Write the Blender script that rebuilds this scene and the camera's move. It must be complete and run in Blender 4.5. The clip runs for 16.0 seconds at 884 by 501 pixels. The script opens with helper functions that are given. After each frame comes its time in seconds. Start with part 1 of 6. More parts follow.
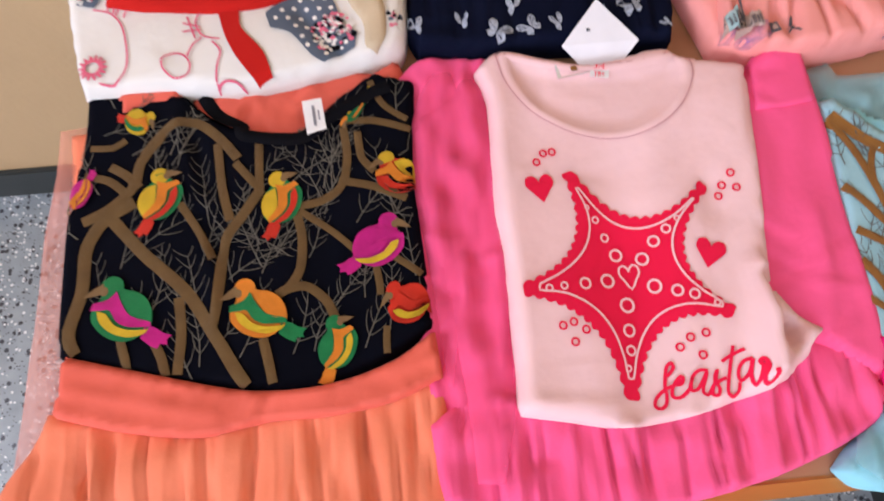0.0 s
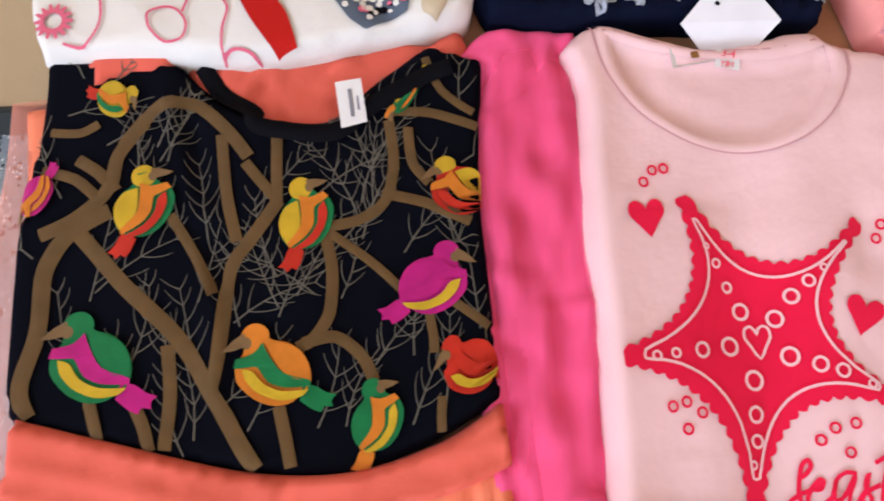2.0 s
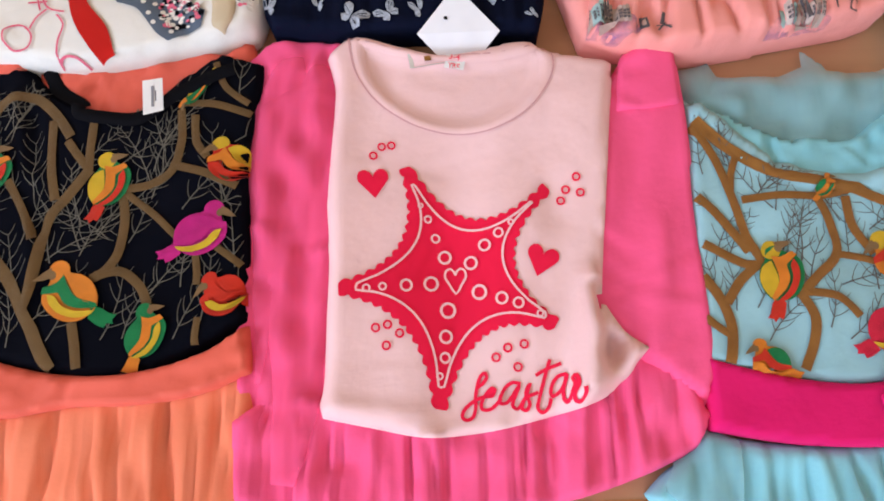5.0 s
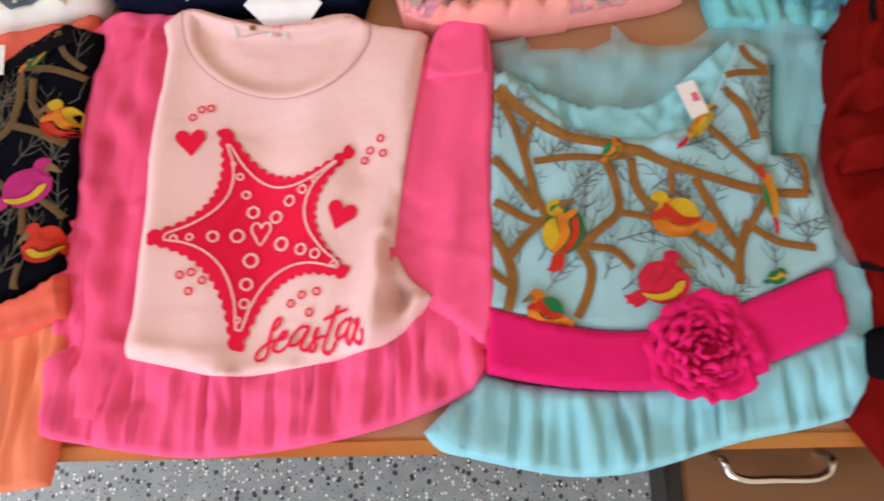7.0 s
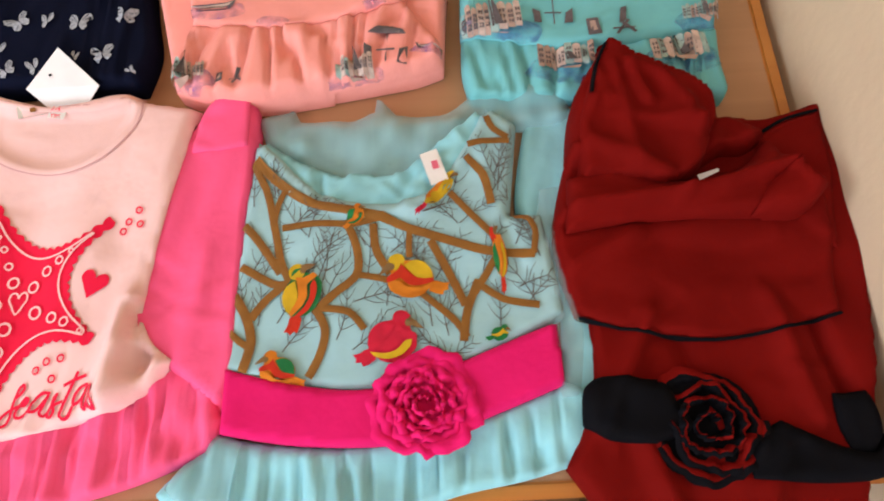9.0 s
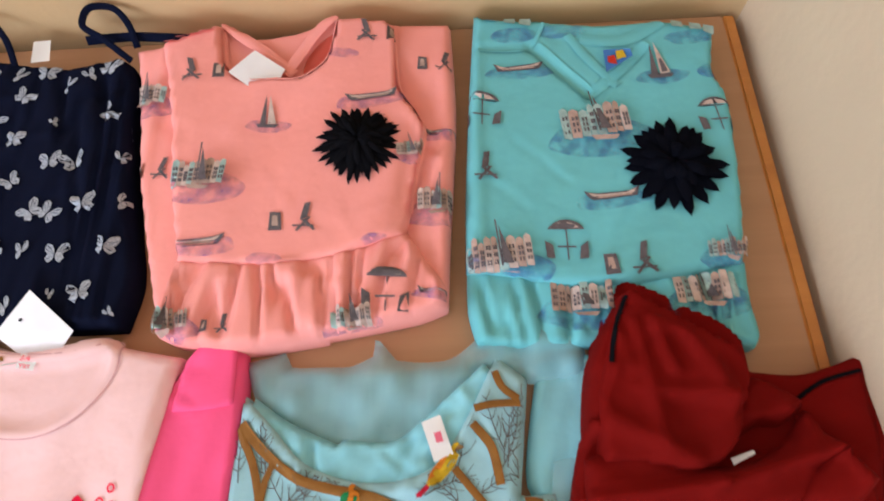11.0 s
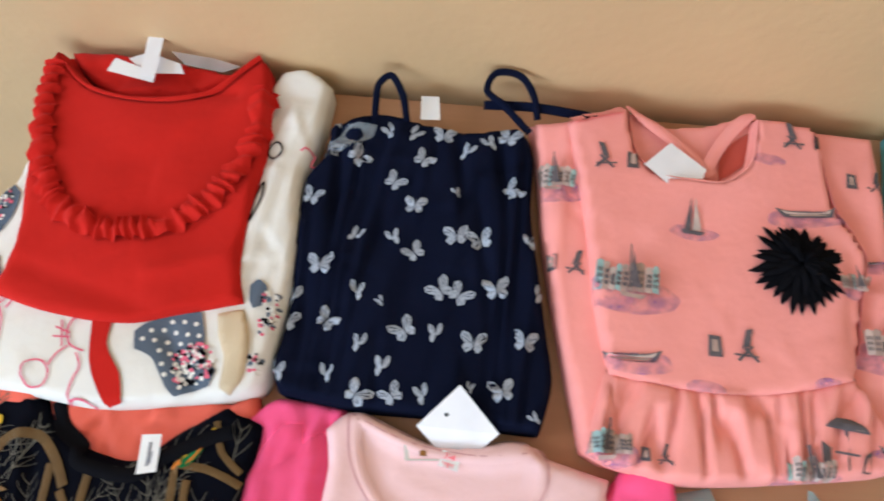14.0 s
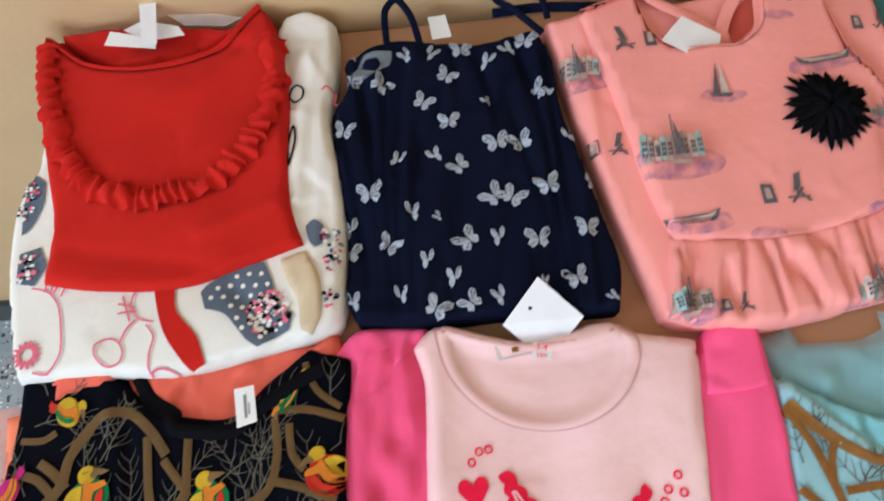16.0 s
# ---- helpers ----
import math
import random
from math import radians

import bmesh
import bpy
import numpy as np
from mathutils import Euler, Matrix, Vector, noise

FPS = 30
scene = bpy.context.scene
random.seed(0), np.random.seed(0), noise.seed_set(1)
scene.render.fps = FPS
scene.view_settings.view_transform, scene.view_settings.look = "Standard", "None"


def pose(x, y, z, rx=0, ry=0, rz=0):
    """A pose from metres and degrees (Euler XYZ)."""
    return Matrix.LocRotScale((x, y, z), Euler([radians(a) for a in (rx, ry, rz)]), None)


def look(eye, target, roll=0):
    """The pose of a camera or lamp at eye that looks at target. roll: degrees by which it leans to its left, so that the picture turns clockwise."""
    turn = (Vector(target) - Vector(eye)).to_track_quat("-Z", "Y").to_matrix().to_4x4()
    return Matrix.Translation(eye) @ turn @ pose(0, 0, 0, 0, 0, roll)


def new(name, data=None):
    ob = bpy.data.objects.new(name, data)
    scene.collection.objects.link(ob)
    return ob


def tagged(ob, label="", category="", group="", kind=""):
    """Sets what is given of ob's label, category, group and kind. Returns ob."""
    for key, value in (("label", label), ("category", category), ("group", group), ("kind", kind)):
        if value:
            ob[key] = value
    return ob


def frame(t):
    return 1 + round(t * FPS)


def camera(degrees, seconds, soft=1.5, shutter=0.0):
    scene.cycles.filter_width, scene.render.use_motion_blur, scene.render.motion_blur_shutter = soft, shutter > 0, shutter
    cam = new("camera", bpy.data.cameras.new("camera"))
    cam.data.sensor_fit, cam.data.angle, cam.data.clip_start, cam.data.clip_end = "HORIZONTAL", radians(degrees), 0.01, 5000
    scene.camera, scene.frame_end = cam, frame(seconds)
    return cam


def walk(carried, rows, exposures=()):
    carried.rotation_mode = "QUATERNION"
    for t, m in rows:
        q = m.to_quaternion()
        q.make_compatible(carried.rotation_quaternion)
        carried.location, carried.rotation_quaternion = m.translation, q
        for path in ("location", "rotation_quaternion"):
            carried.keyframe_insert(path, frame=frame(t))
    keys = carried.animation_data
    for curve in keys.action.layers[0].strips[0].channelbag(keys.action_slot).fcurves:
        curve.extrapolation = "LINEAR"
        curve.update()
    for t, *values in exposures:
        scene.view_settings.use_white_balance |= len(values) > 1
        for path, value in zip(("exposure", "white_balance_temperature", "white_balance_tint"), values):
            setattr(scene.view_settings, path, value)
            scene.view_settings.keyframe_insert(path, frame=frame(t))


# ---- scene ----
cam = camera(68.5, 16.0, soft=1.8, shutter=0.45)
PATH = [
    (0, (-0.1548, -0.0996, 1.2728), (-0.0612, 0.6348, -1.0108), 1.8),
    (0.5, (-0.1524, -0.0828, 1.2248), (-0.0264, 0.5304, -1.0924), 5),
    (1, (-0.1608, -0.06, 1.1888), (-0.0684, 0.5016, -1.1428), 3.5),
    (1.5, (-0.1632, -0.0408, 1.1756), (-0.066, 0.4752, -1.1656), 6.2),
    (2, (-0.1932, -0.006, 1.178), (-0.0792, 0.5112, -1.1632), 9.6),
    (2.5, (-0.2136, -0.0096, 1.1792), (-0.0936, 0.4872, -1.1668), 7.8),
    (3, (-0.1524, -0.0504, 1.1984), (-0.0984, 0.4908, -1.1392), 3.3),
    (3.5, (-0.1068, -0.0816, 1.2308), (-0.0852, 0.5052, -1.096), 1.8),
    (4, (-0.0696, -0.0972, 1.2524), (-0.078, 0.5724, -1.0516), -0.4),
    (4.2, (-0.048, -0.096, 1.2584), (-0.0648, 0.5832, -1.0432), -1.3),
    (6.3, (0.0336, -0.0864, 1.2632), (0.03, 0.528, -1.0576), -5.1),
    (6.5, (0.0576, -0.1032, 1.268), (0.0264, 0.5544, -1.0396), -7),
    (7, (0.1392, -0.1344, 1.2788), (0.0996, 0.5256, -1.0288), -4.7),
    (7.5, (0.2172, -0.1368, 1.286), (0.1128, 0.6132, -0.9916), -8.9),
    (8, (0.2592, -0.1332, 1.292), (0.1608, 0.6636, -0.9688), -8.1),
    (8.5, (0.2952, -0.1428, 1.298), (0.2508, 0.6936, -0.9508), -4.9),
    (9, (0.3324, -0.1416, 1.3004), (0.3156, 0.7068, -0.9448), -3.9),
    (9.5, (0.354, -0.1236, 1.3076), (0.3252, 0.7944, -0.91), -4.6),
    (10, (0.36, -0.0684, 1.316), (0.378, 0.8784, -0.8884), -3.2),
    (10.2, (0.3588, -0.0396, 1.3232), (0.3864, 0.924, -0.8752), -2.3),
    (12.3, (0.3, 0.1176, 1.3232), (0.1512, 1.0236, -0.8944), -8.1),
    (12.5, (0.2928, 0.1248, 1.3292), (0.1392, 1.0476, -0.8812), -7.4),
    (13, (0.2184, 0.1392, 1.3304), (0.0768, 1.044, -0.8884), -6.7),
    (13.5, (0.0984, 0.1308, 1.334), (-0.0384, 1.0452, -0.88), -3.7),
    (14, (0.0108, 0.1428, 1.3376), (-0.1332, 1.0464, -0.88), -2.7),
    (14.5, (-0.0504, 0.1368, 1.3352), (-0.1812, 1.0404, -0.8836), -3.4),
    (15, (-0.0396, 0.1284, 1.334), (-0.078, 1.0116, -0.8968), -3.7),
    (15.5, (-0.0408, 0.1188, 1.3328), (-0.0444, 0.9696, -0.9112), -3.8),
    (16, (-0.066, 0.0864, 1.3208), (-0.0672, 0.9276, -0.9268), -5.4),
]
walk(cam, [(t, look(eye, target, roll)) for t, eye, target, roll in PATH], [(0.0, -0.25, 5800, 20), (4.0, -0.25, 5550, 13), (7.0, -0.25, 6100, 14), (8.5, -0.08, 6400, 14), (10.0, -0.02, 6200, 12), (12.5, -0.08, 5400, 10), (13.5, -0.12, 5400, 7), (15.0, -0.09, 5450, 3), (16.0, -0.25, 5450, 5)])

# ---- light ----
world = bpy.data.worlds.new("sky")
scene.world = world
world.use_nodes = True
sky = world.node_tree.nodes.new("ShaderNodeTexSky")
sky.sky_type, sky.sun_disc = "NISHITA", False
sky.sun_elevation, sky.sun_rotation = radians(40), radians(200)
world.node_tree.links.new(sky.outputs[0], world.node_tree.nodes["Background"].inputs[0])
world.node_tree.nodes["Background"].inputs[1].default_value = 0.12


def window_light(name, m, w, h, power, colour):
    lamp = bpy.data.lights.new(name, "AREA")
    lamp.shape, lamp.size, lamp.size_y, lamp.energy, lamp.color = "RECTANGLE", w, h, power, colour
    ob = new(name, lamp)
    ob.matrix_world = m
    return ob


window_light("daylight_front", look((-0.9, -2.5, 1.75), (0.1, 0.2, 0.8)), 2.2, 1.3, 57, (0.95, 0.96, 1.0))
window_light("daylight_side", look((-2.5, -0.35, 2.25), (0.2, 0.1, 0.8)), 1.5, 1.0, 45, (0.95, 0.97, 1.0))

# ---- helpers of this scene ----
from mathutils.geometry import tessellate_polygon

TOP = 0.80
MM = 0.001


def rng(seed):
    return np.random.RandomState(seed)


def link_mesh(name, verts, faces, mats, parent=None, label="", index=None, smooth=True):
    """One mesh object out of plain lists."""
    me = bpy.data.meshes.new(name)
    me.from_pydata([tuple(map(float, v)) for v in verts], [], [tuple(map(int, f)) for f in faces])
    for mat in mats if isinstance(mats, (list, tuple)) else [mats]:
        me.materials.append(mat)
    if index is not None:
        me.polygons.foreach_set("material_index", index)
    if smooth:
        me.polygons.foreach_set("use_smooth", [True] * len(me.polygons))
    me.update()
    ob = new(name, me)
    if parent:
        ob.parent = parent
        ob.matrix_parent_inverse = parent.matrix_world.inverted()
    if label:
        ob["label"] = label
    return ob


def part(name, bm, mat, parent=None, label=""):
    me = bpy.data.meshes.new(name)
    bm.to_mesh(me)
    bm.free()
    me.materials.append(mat)
    ob = new(name, me)
    if parent:
        ob.parent = parent
        ob.matrix_parent_inverse = parent.matrix_world.inverted()
    if label:
        ob["label"] = label
    return ob


def thing(name, x, y, z, label, category, group="", kind=""):
    ob = new(name)
    ob.empty_display_size = 0.05
    ob.location = (x, y, z)
    bpy.context.view_layer.update()
    return tagged(ob, label, category, group, kind)


def box(name, lo, hi, mat, parent=None, label="", bevel=0.0):
    bm = bmesh.new()
    bmesh.ops.create_cube(bm, size=1)
    lo, hi = Vector(lo), Vector(hi)
    for v in bm.verts:
        v.co = Vector([(a + b) / 2 + c * (b - a) for a, b, c in zip(lo, hi, v.co)])
    if bevel:
        bmesh.ops.bevel(bm, geom=bm.edges[:], offset=bevel, segments=2, affect="EDGES")
    return part(name, bm, mat, parent, label)


def spline(pts, closed, n=6, corner=48.0):
    """A smooth line through the points, which keeps its sharp corners."""
    p = np.array(pts, float)
    k = len(p)
    tang = np.zeros(p.shape)
    for i in range(k):
        if not closed and i in (0, k - 1):
            continue
        a, b = p[i] - p[i - 1], p[(i + 1) % k] - p[i]
        la, lb = np.linalg.norm(a), np.linalg.norm(b)
        bend = math.degrees(math.acos(max(-1, min(1, float(a @ b) / (la * lb + 1e-12)))))
        if bend < corner:
            tang[i] = (a / (la + 1e-9) + b / (lb + 1e-9)) / 2 * min(la, lb)
    out = []
    for i in range(k if closed else k - 1):
        b, c, mb, mc = p[i], p[(i + 1) % k], tang[i], tang[(i + 1) % k]
        for s in range(n):
            u = s / n
            out.append((2 * u**3 - 3 * u**2 + 1) * b + (u**3 - 2 * u**2 + u) * mb + (3 * u**2 - 2 * u**3) * c + (u**3 - u**2) * mc)
    if not closed:
        out.append(p[-1])
    return np.array(out)


def signed(poly, x, y):
    """Distance to a closed outline, positive inside, and the nearest point on it."""
    x, y = np.asarray(x, float), np.asarray(y, float)
    shape, x, y = x.shape, x.ravel(), y.ravel()
    ax, ay = poly[:, 0][None], poly[:, 1][None]
    cx, cy = np.roll(ax, -1), np.roll(ay, -1)
    dx, dy = cx - ax, cy - ay
    slope = dx / np.where(dy == 0, 1e-12, dy)
    parts = []
    for k in range(0, max(len(x), 1), 1500):
        px, py = x[k:k + 1500, None], y[k:k + 1500, None]
        u = np.clip(((px - ax) * dx + (py - ay) * dy) / (dx * dx + dy * dy + 1e-12), 0, 1)
        qx, qy = ax + u * dx, ay + u * dy
        d2 = (px - qx) ** 2 + (py - qy) ** 2
        i = d2.argmin(1)
        j = np.arange(len(i))
        odd = (((ay > py) != (cy > py)) & (px < slope * (py - ay) + ax)).sum(1) % 2 == 1
        d = np.sqrt(d2[j, i])
        parts.append((np.where(odd, d, -d), qx[j, i], qy[j, i]))
    return tuple(np.concatenate(p).reshape(shape) for p in zip(*parts))


def ripples(seed, amp, length, aniso=(1, 1)):
    """Soft uneven waves of cloth."""
    r = rng(seed)
    terms = [(r.uniform(0, 6.28), r.uniform(0, 6.28), r.uniform(0.6, 1.8)) for _ in range(6)]

    def f(x, y):
        z = np.zeros(np.shape(x))
        for a, p, s in terms:
            k = 6.28 / length * s
            z = z + np.sin(k * (x * np.cos(a) * aniso[0] + y * np.sin(a) * aniso[1]) + p + 0.8 * np.sin(k * 0.6 * (y - x) + 2 * p))
        return amp * z / 2.4
    return f


def creases(*rows):
    """Folds along segments, in mm: x0, y0, x1, y1, width, height."""
    def f(x, y):
        z = np.zeros(np.shape(x))
        for x0, y0, x1, y1, w, h in rows:
            ax, ay, dx, dy = x0 * MM, y0 * MM, (x1 - x0) * MM, (y1 - y0) * MM
            u = np.clip(((x - ax) * dx + (y - ay) * dy) / (dx * dx + dy * dy), 0, 1)
            d = np.hypot(x - ax - u * dx, y - ay - u * dy)
            z = z + h * MM * np.exp(-(d / (w * MM)) ** 2)
        return z
    return f


def rumples(seed, x0, y0, x1, y1, count, height=1.2):
    """Random short creases over a stretch of cloth, in mm."""
    r = rng(seed)
    rows = []
    for _ in range(count):
        x, y, a, s = r.uniform(x0, x1), r.uniform(y0, y1), r.uniform(0, 3.14), r.uniform(12, 45)
        h = height * r.uniform(0.4, 1.0) * r.choice((-1, 1))
        w = r.uniform(3.0, 6.5)
        rows.append((x, y, x + s * math.cos(a), y + s * math.sin(a), w, h))
        rows.append((x + 5 * math.sin(a), y - 5 * math.cos(a), x + s * math.cos(a) + 6 * math.sin(a), y + s * math.sin(a) - 6 * math.cos(a), w, -0.6 * h))
    return creases(*rows)


def gathers(seed, seam, amp, length, fan=0.0, fade=9.0):
    """Pleats that run away from a seam, an open line in mm."""
    line = spline(np.array(seam) * MM, False, 5)
    cum = np.r_[0, np.cumsum(np.hypot(*np.diff(line, axis=0).T))]
    r = rng(seed)
    p1, p2, p3 = r.uniform(0, 6.28, 3)

    def f(x, y):
        u = np.interp(x, line[:, 0], cum)
        v = np.abs(np.interp(x, line[:, 0], line[:, 1]) - y)
        uu = u + 0.006 * np.sin(u * 90 + p1) + fan * v * np.sin(u * 40 + p2) + 0.003 * np.sin(u * 260 + v * 20 + p3)
        a = 0.7 - 1.5 * np.abs(np.cos(uu * 3.14 / length)) ** 7 - 0.9 * np.abs(np.cos(uu * 3.14 / length * 0.61 + p2)) ** 9 + 0.35 * np.sin(uu * 6.28 / length * 0.43 + p2)
        return amp * np.minimum(1, 0.3 + v * 40) * a * np.exp(-v * fade)
    return f


class Piece:
    """A laid piece of cloth: an outline in mm, a thickness, folds, and what lies below it."""

    def __init__(self, outline, thick, z0=TOP + 0.001, under=(), waves=(), edge=0.6, radius=0.006, lift=0.003):
        self.poly = spline(np.array(outline) * MM, True, 6)
        self.thick, self.z0, self.under, self.waves = thick, z0, under, waves
        self.edge, self.radius, self.lift = edge, radius, lift
        self.host, self.off = None, 0.0

    def base(self, x, y):
        if self.host:
            return self.host.height(x, y) - 0.001
        z = np.full(np.shape(x), self.z0)
        for p in self.under:
            d = signed(p.poly, x, y)[0]
            z = np.where(d > -0.002, np.maximum(z, p.height(x, y)), z)
        return z

    def height(self, x, y):
        x, y = np.asarray(x, float), np.asarray(y, float)
        if self.host:
            return self.host.height(x, y) + self.off
        d = signed(self.poly, x, y)[0]
        q = np.clip(d / self.radius, 0, 1)
        prof = self.edge + (1 - self.edge) * np.sqrt(1 - (1 - q) ** 2)
        z = np.full(x.shape, self.z0)
        w = np.zeros(x.shape)
        for f in self.waves:
            w = w + f(x, y)
        z = self.z0 + self.thick * prof + w * (0.35 + 0.65 * q)
        for p in self.under:
            inside = signed(p.poly, x, y)[0] > -0.002
            z = np.where(inside, np.maximum(z, p.height(x, y) + self.lift * prof), z)
        return np.maximum(z, self.z0 + 0.0006)

    def mesh(self, name, mat, parent, label="", cell=0.004, sheet=False):
        lo, hi = self.poly.min(0) - cell, self.poly.max(0) + cell
        nx, ny = int((hi[0] - lo[0]) / cell) + 2, int((hi[1] - lo[1]) / cell) + 2
        gx, gy = np.meshgrid(lo[0] + cell * np.arange(nx), lo[1] + cell * np.arange(ny), indexing="ij")
        keep = signed(self.poly, gx[:-1, :-1] + cell / 2, gy[:-1, :-1] + cell / 2)[0] > -0.1 * cell
        d, bx, by = signed(self.poly, gx, gy)
        count = np.zeros((nx, ny), int)
        for i, j in ((0, 0), (1, 0), (1, 1), (0, 1)):
            count[i:nx - 1 + i, j:ny - 1 + j] += keep
        rim = (count > 0) & (count < 4)
        gx, gy = np.where(rim | ((d < 0) & (count > 0)), bx, gx), np.where(rim | ((d < 0) & (count > 0)), by, gy)
        ids = np.full((nx, ny), -1)
        used = np.argwhere(count > 0)
        ids[tuple(used.T)] = np.arange(len(used))
        x, y = gx[tuple(used.T)], gy[tuple(used.T)]
        verts = np.c_[x, y, self.height(x, y)].tolist()
        faces = []
        for i, j in np.argwhere(keep):
            q = (ids[i, j], ids[i + 1, j], ids[i + 1, j + 1], ids[i, j + 1])
            faces.append(q)
        border = {(a, b) for f in faces for a, b in zip(f, f[1:] + f[:1])}
        border = [(a, b) for a, b in border if (b, a) not in border]
        if not sheet:
            low = {}
            ring = sorted({v for e in border for v in e})
            zb = self.base(x[ring], y[ring])
            for v, z in zip(ring, zb):
                low[v] = len(verts)
                verts.append((x[v], y[v], min(z, verts[v][2] - 0.0004)))
            faces += [(b, a, low[a], low[b]) for a, b in border]
        return link_mesh(name, verts, faces, mat, parent, label)


def ribbon(name, piece, pts, width, mat, parent, off=0.0008, closed=False, label="", taper=0.0, n=5, bulge=0.0, inside=None):
    """A printed or sewn band along a line in mm that follows the cloth."""
    line = spline(np.array(pts, float) * MM, closed, n, 170)
    if inside is not None:
        ok = signed(inside.poly, line[:, 0], line[:, 1])[0] > 0.0015
        best, run = (0, 0), 0
        for i, k in enumerate(ok):
            run = run + 1 if k else 0
            if run > best[1] - best[0]:
                best = (i - run + 1, i + 1)
        line = line[best[0]:best[1]]
        if len(line) < 3:
            return None
    t = np.gradient(line, axis=0) if not closed else np.roll(line, -1, 0) - np.roll(line, 1, 0)
    t /= np.linalg.norm(t, axis=1)[:, None] + 1e-9
    nrm = np.c_[-t[:, 1], t[:, 0]]
    k = len(line)
    w = width * MM / 2 * (1 - taper * np.linspace(0, 1, k))[:, None]
    rows = [line + nrm * w * s for s in (-1, -0.5, 0, 0.5, 1)]
    verts = []
    for s, row in zip((-1, -0.5, 0, 0.5, 1), rows):
        z = piece.height(row[:, 0], row[:, 1]) + off + bulge * (1 - s * s)
        verts += np.c_[row, z].tolist()
    faces = []
    for s in range(4):
        for i in range(k if closed else k - 1):
            j = (i + 1) % k
            faces.append((s * k + i, s * k + j, (s + 1) * k + j, (s + 1) * k + i))
    return link_mesh(name, verts, [f[::-1] for f in faces], mat, parent, label)


def motif(name, piece, polys, mats, x, y, angle, size, parent, flip=False, off=0.0012, inside=None, label="", flat=False):
    """A small flat print out of polygons (points, material number) in its own unit square; x, y, size in mm."""
    c, s = np.cos(radians(angle)), np.sin(radians(angle))
    verts, faces, index = [], [], []
    layer = 0
    for pts, m in polys:
        pts = spline(pts, True, 3, 62) if len(pts) > 4 and not flat else pts
        p = np.array(pts, float) * size * MM * ((-1, 1) if flip else (1, 1))
        q = np.c_[x * MM + p[:, 0] * c - p[:, 1] * s, y * MM + p[:, 0] * s + p[:, 1] * c]
        if inside is not None and (signed(inside.poly, q[:, 0], q[:, 1])[0] < 0.0005).any():
            keep = signed(inside.poly, q[:, 0], q[:, 1])
            q = np.where((keep[0] < 0.0005)[:, None], np.c_[keep[1], keep[2]], q)
            if (keep[0] < -0.006).all():
                continue
        z = piece.height(q[:, 0], q[:, 1]) + off + 0.00012 * layer
        if flat:
            z = np.full(len(q), z.mean() + 0.0004 * layer)
        layer += 1
        k0 = len(verts)
        verts += np.c_[q, z].tolist()
        for tri in tessellate_polygon([[Vector((c1, c2, 0)) for c1, c2 in pts]]):
            (ax, ay), (bx, by), (cx, cy) = q[tri[0]], q[tri[1]], q[tri[2]]
            up = (bx - ax) * (cy - ay) - (by - ay) * (cx - ax) > 0
            faces.append(tuple(k0 + i for i in (tri if up else tri[::-1])))
            index.append(m)
    if not faces:
        return None
    return link_mesh(name, verts, faces, mats, parent, label, index)


def disc(cx, cy, rx, ry=None, n=12, a0=0.0, a1=6.2832, turn=0.0):
    ry = ry or rx
    out = []
    for i in range(n):
        a = a0 + (a1 - a0) * i / n
        px, py = rx * math.cos(a), ry * math.sin(a)
        out.append((cx + px * math.cos(turn) - py * math.sin(turn), cy + px * math.sin(turn) + py * math.cos(turn)))
    return out


# ---- materials ----
def material(name, rough=0.8):
    mat = bpy.data.materials.new(name)
    mat.use_nodes = True
    b = mat.node_tree.nodes["Principled BSDF"]
    b.inputs["Roughness"].default_value = rough
    return mat, mat.node_tree, b


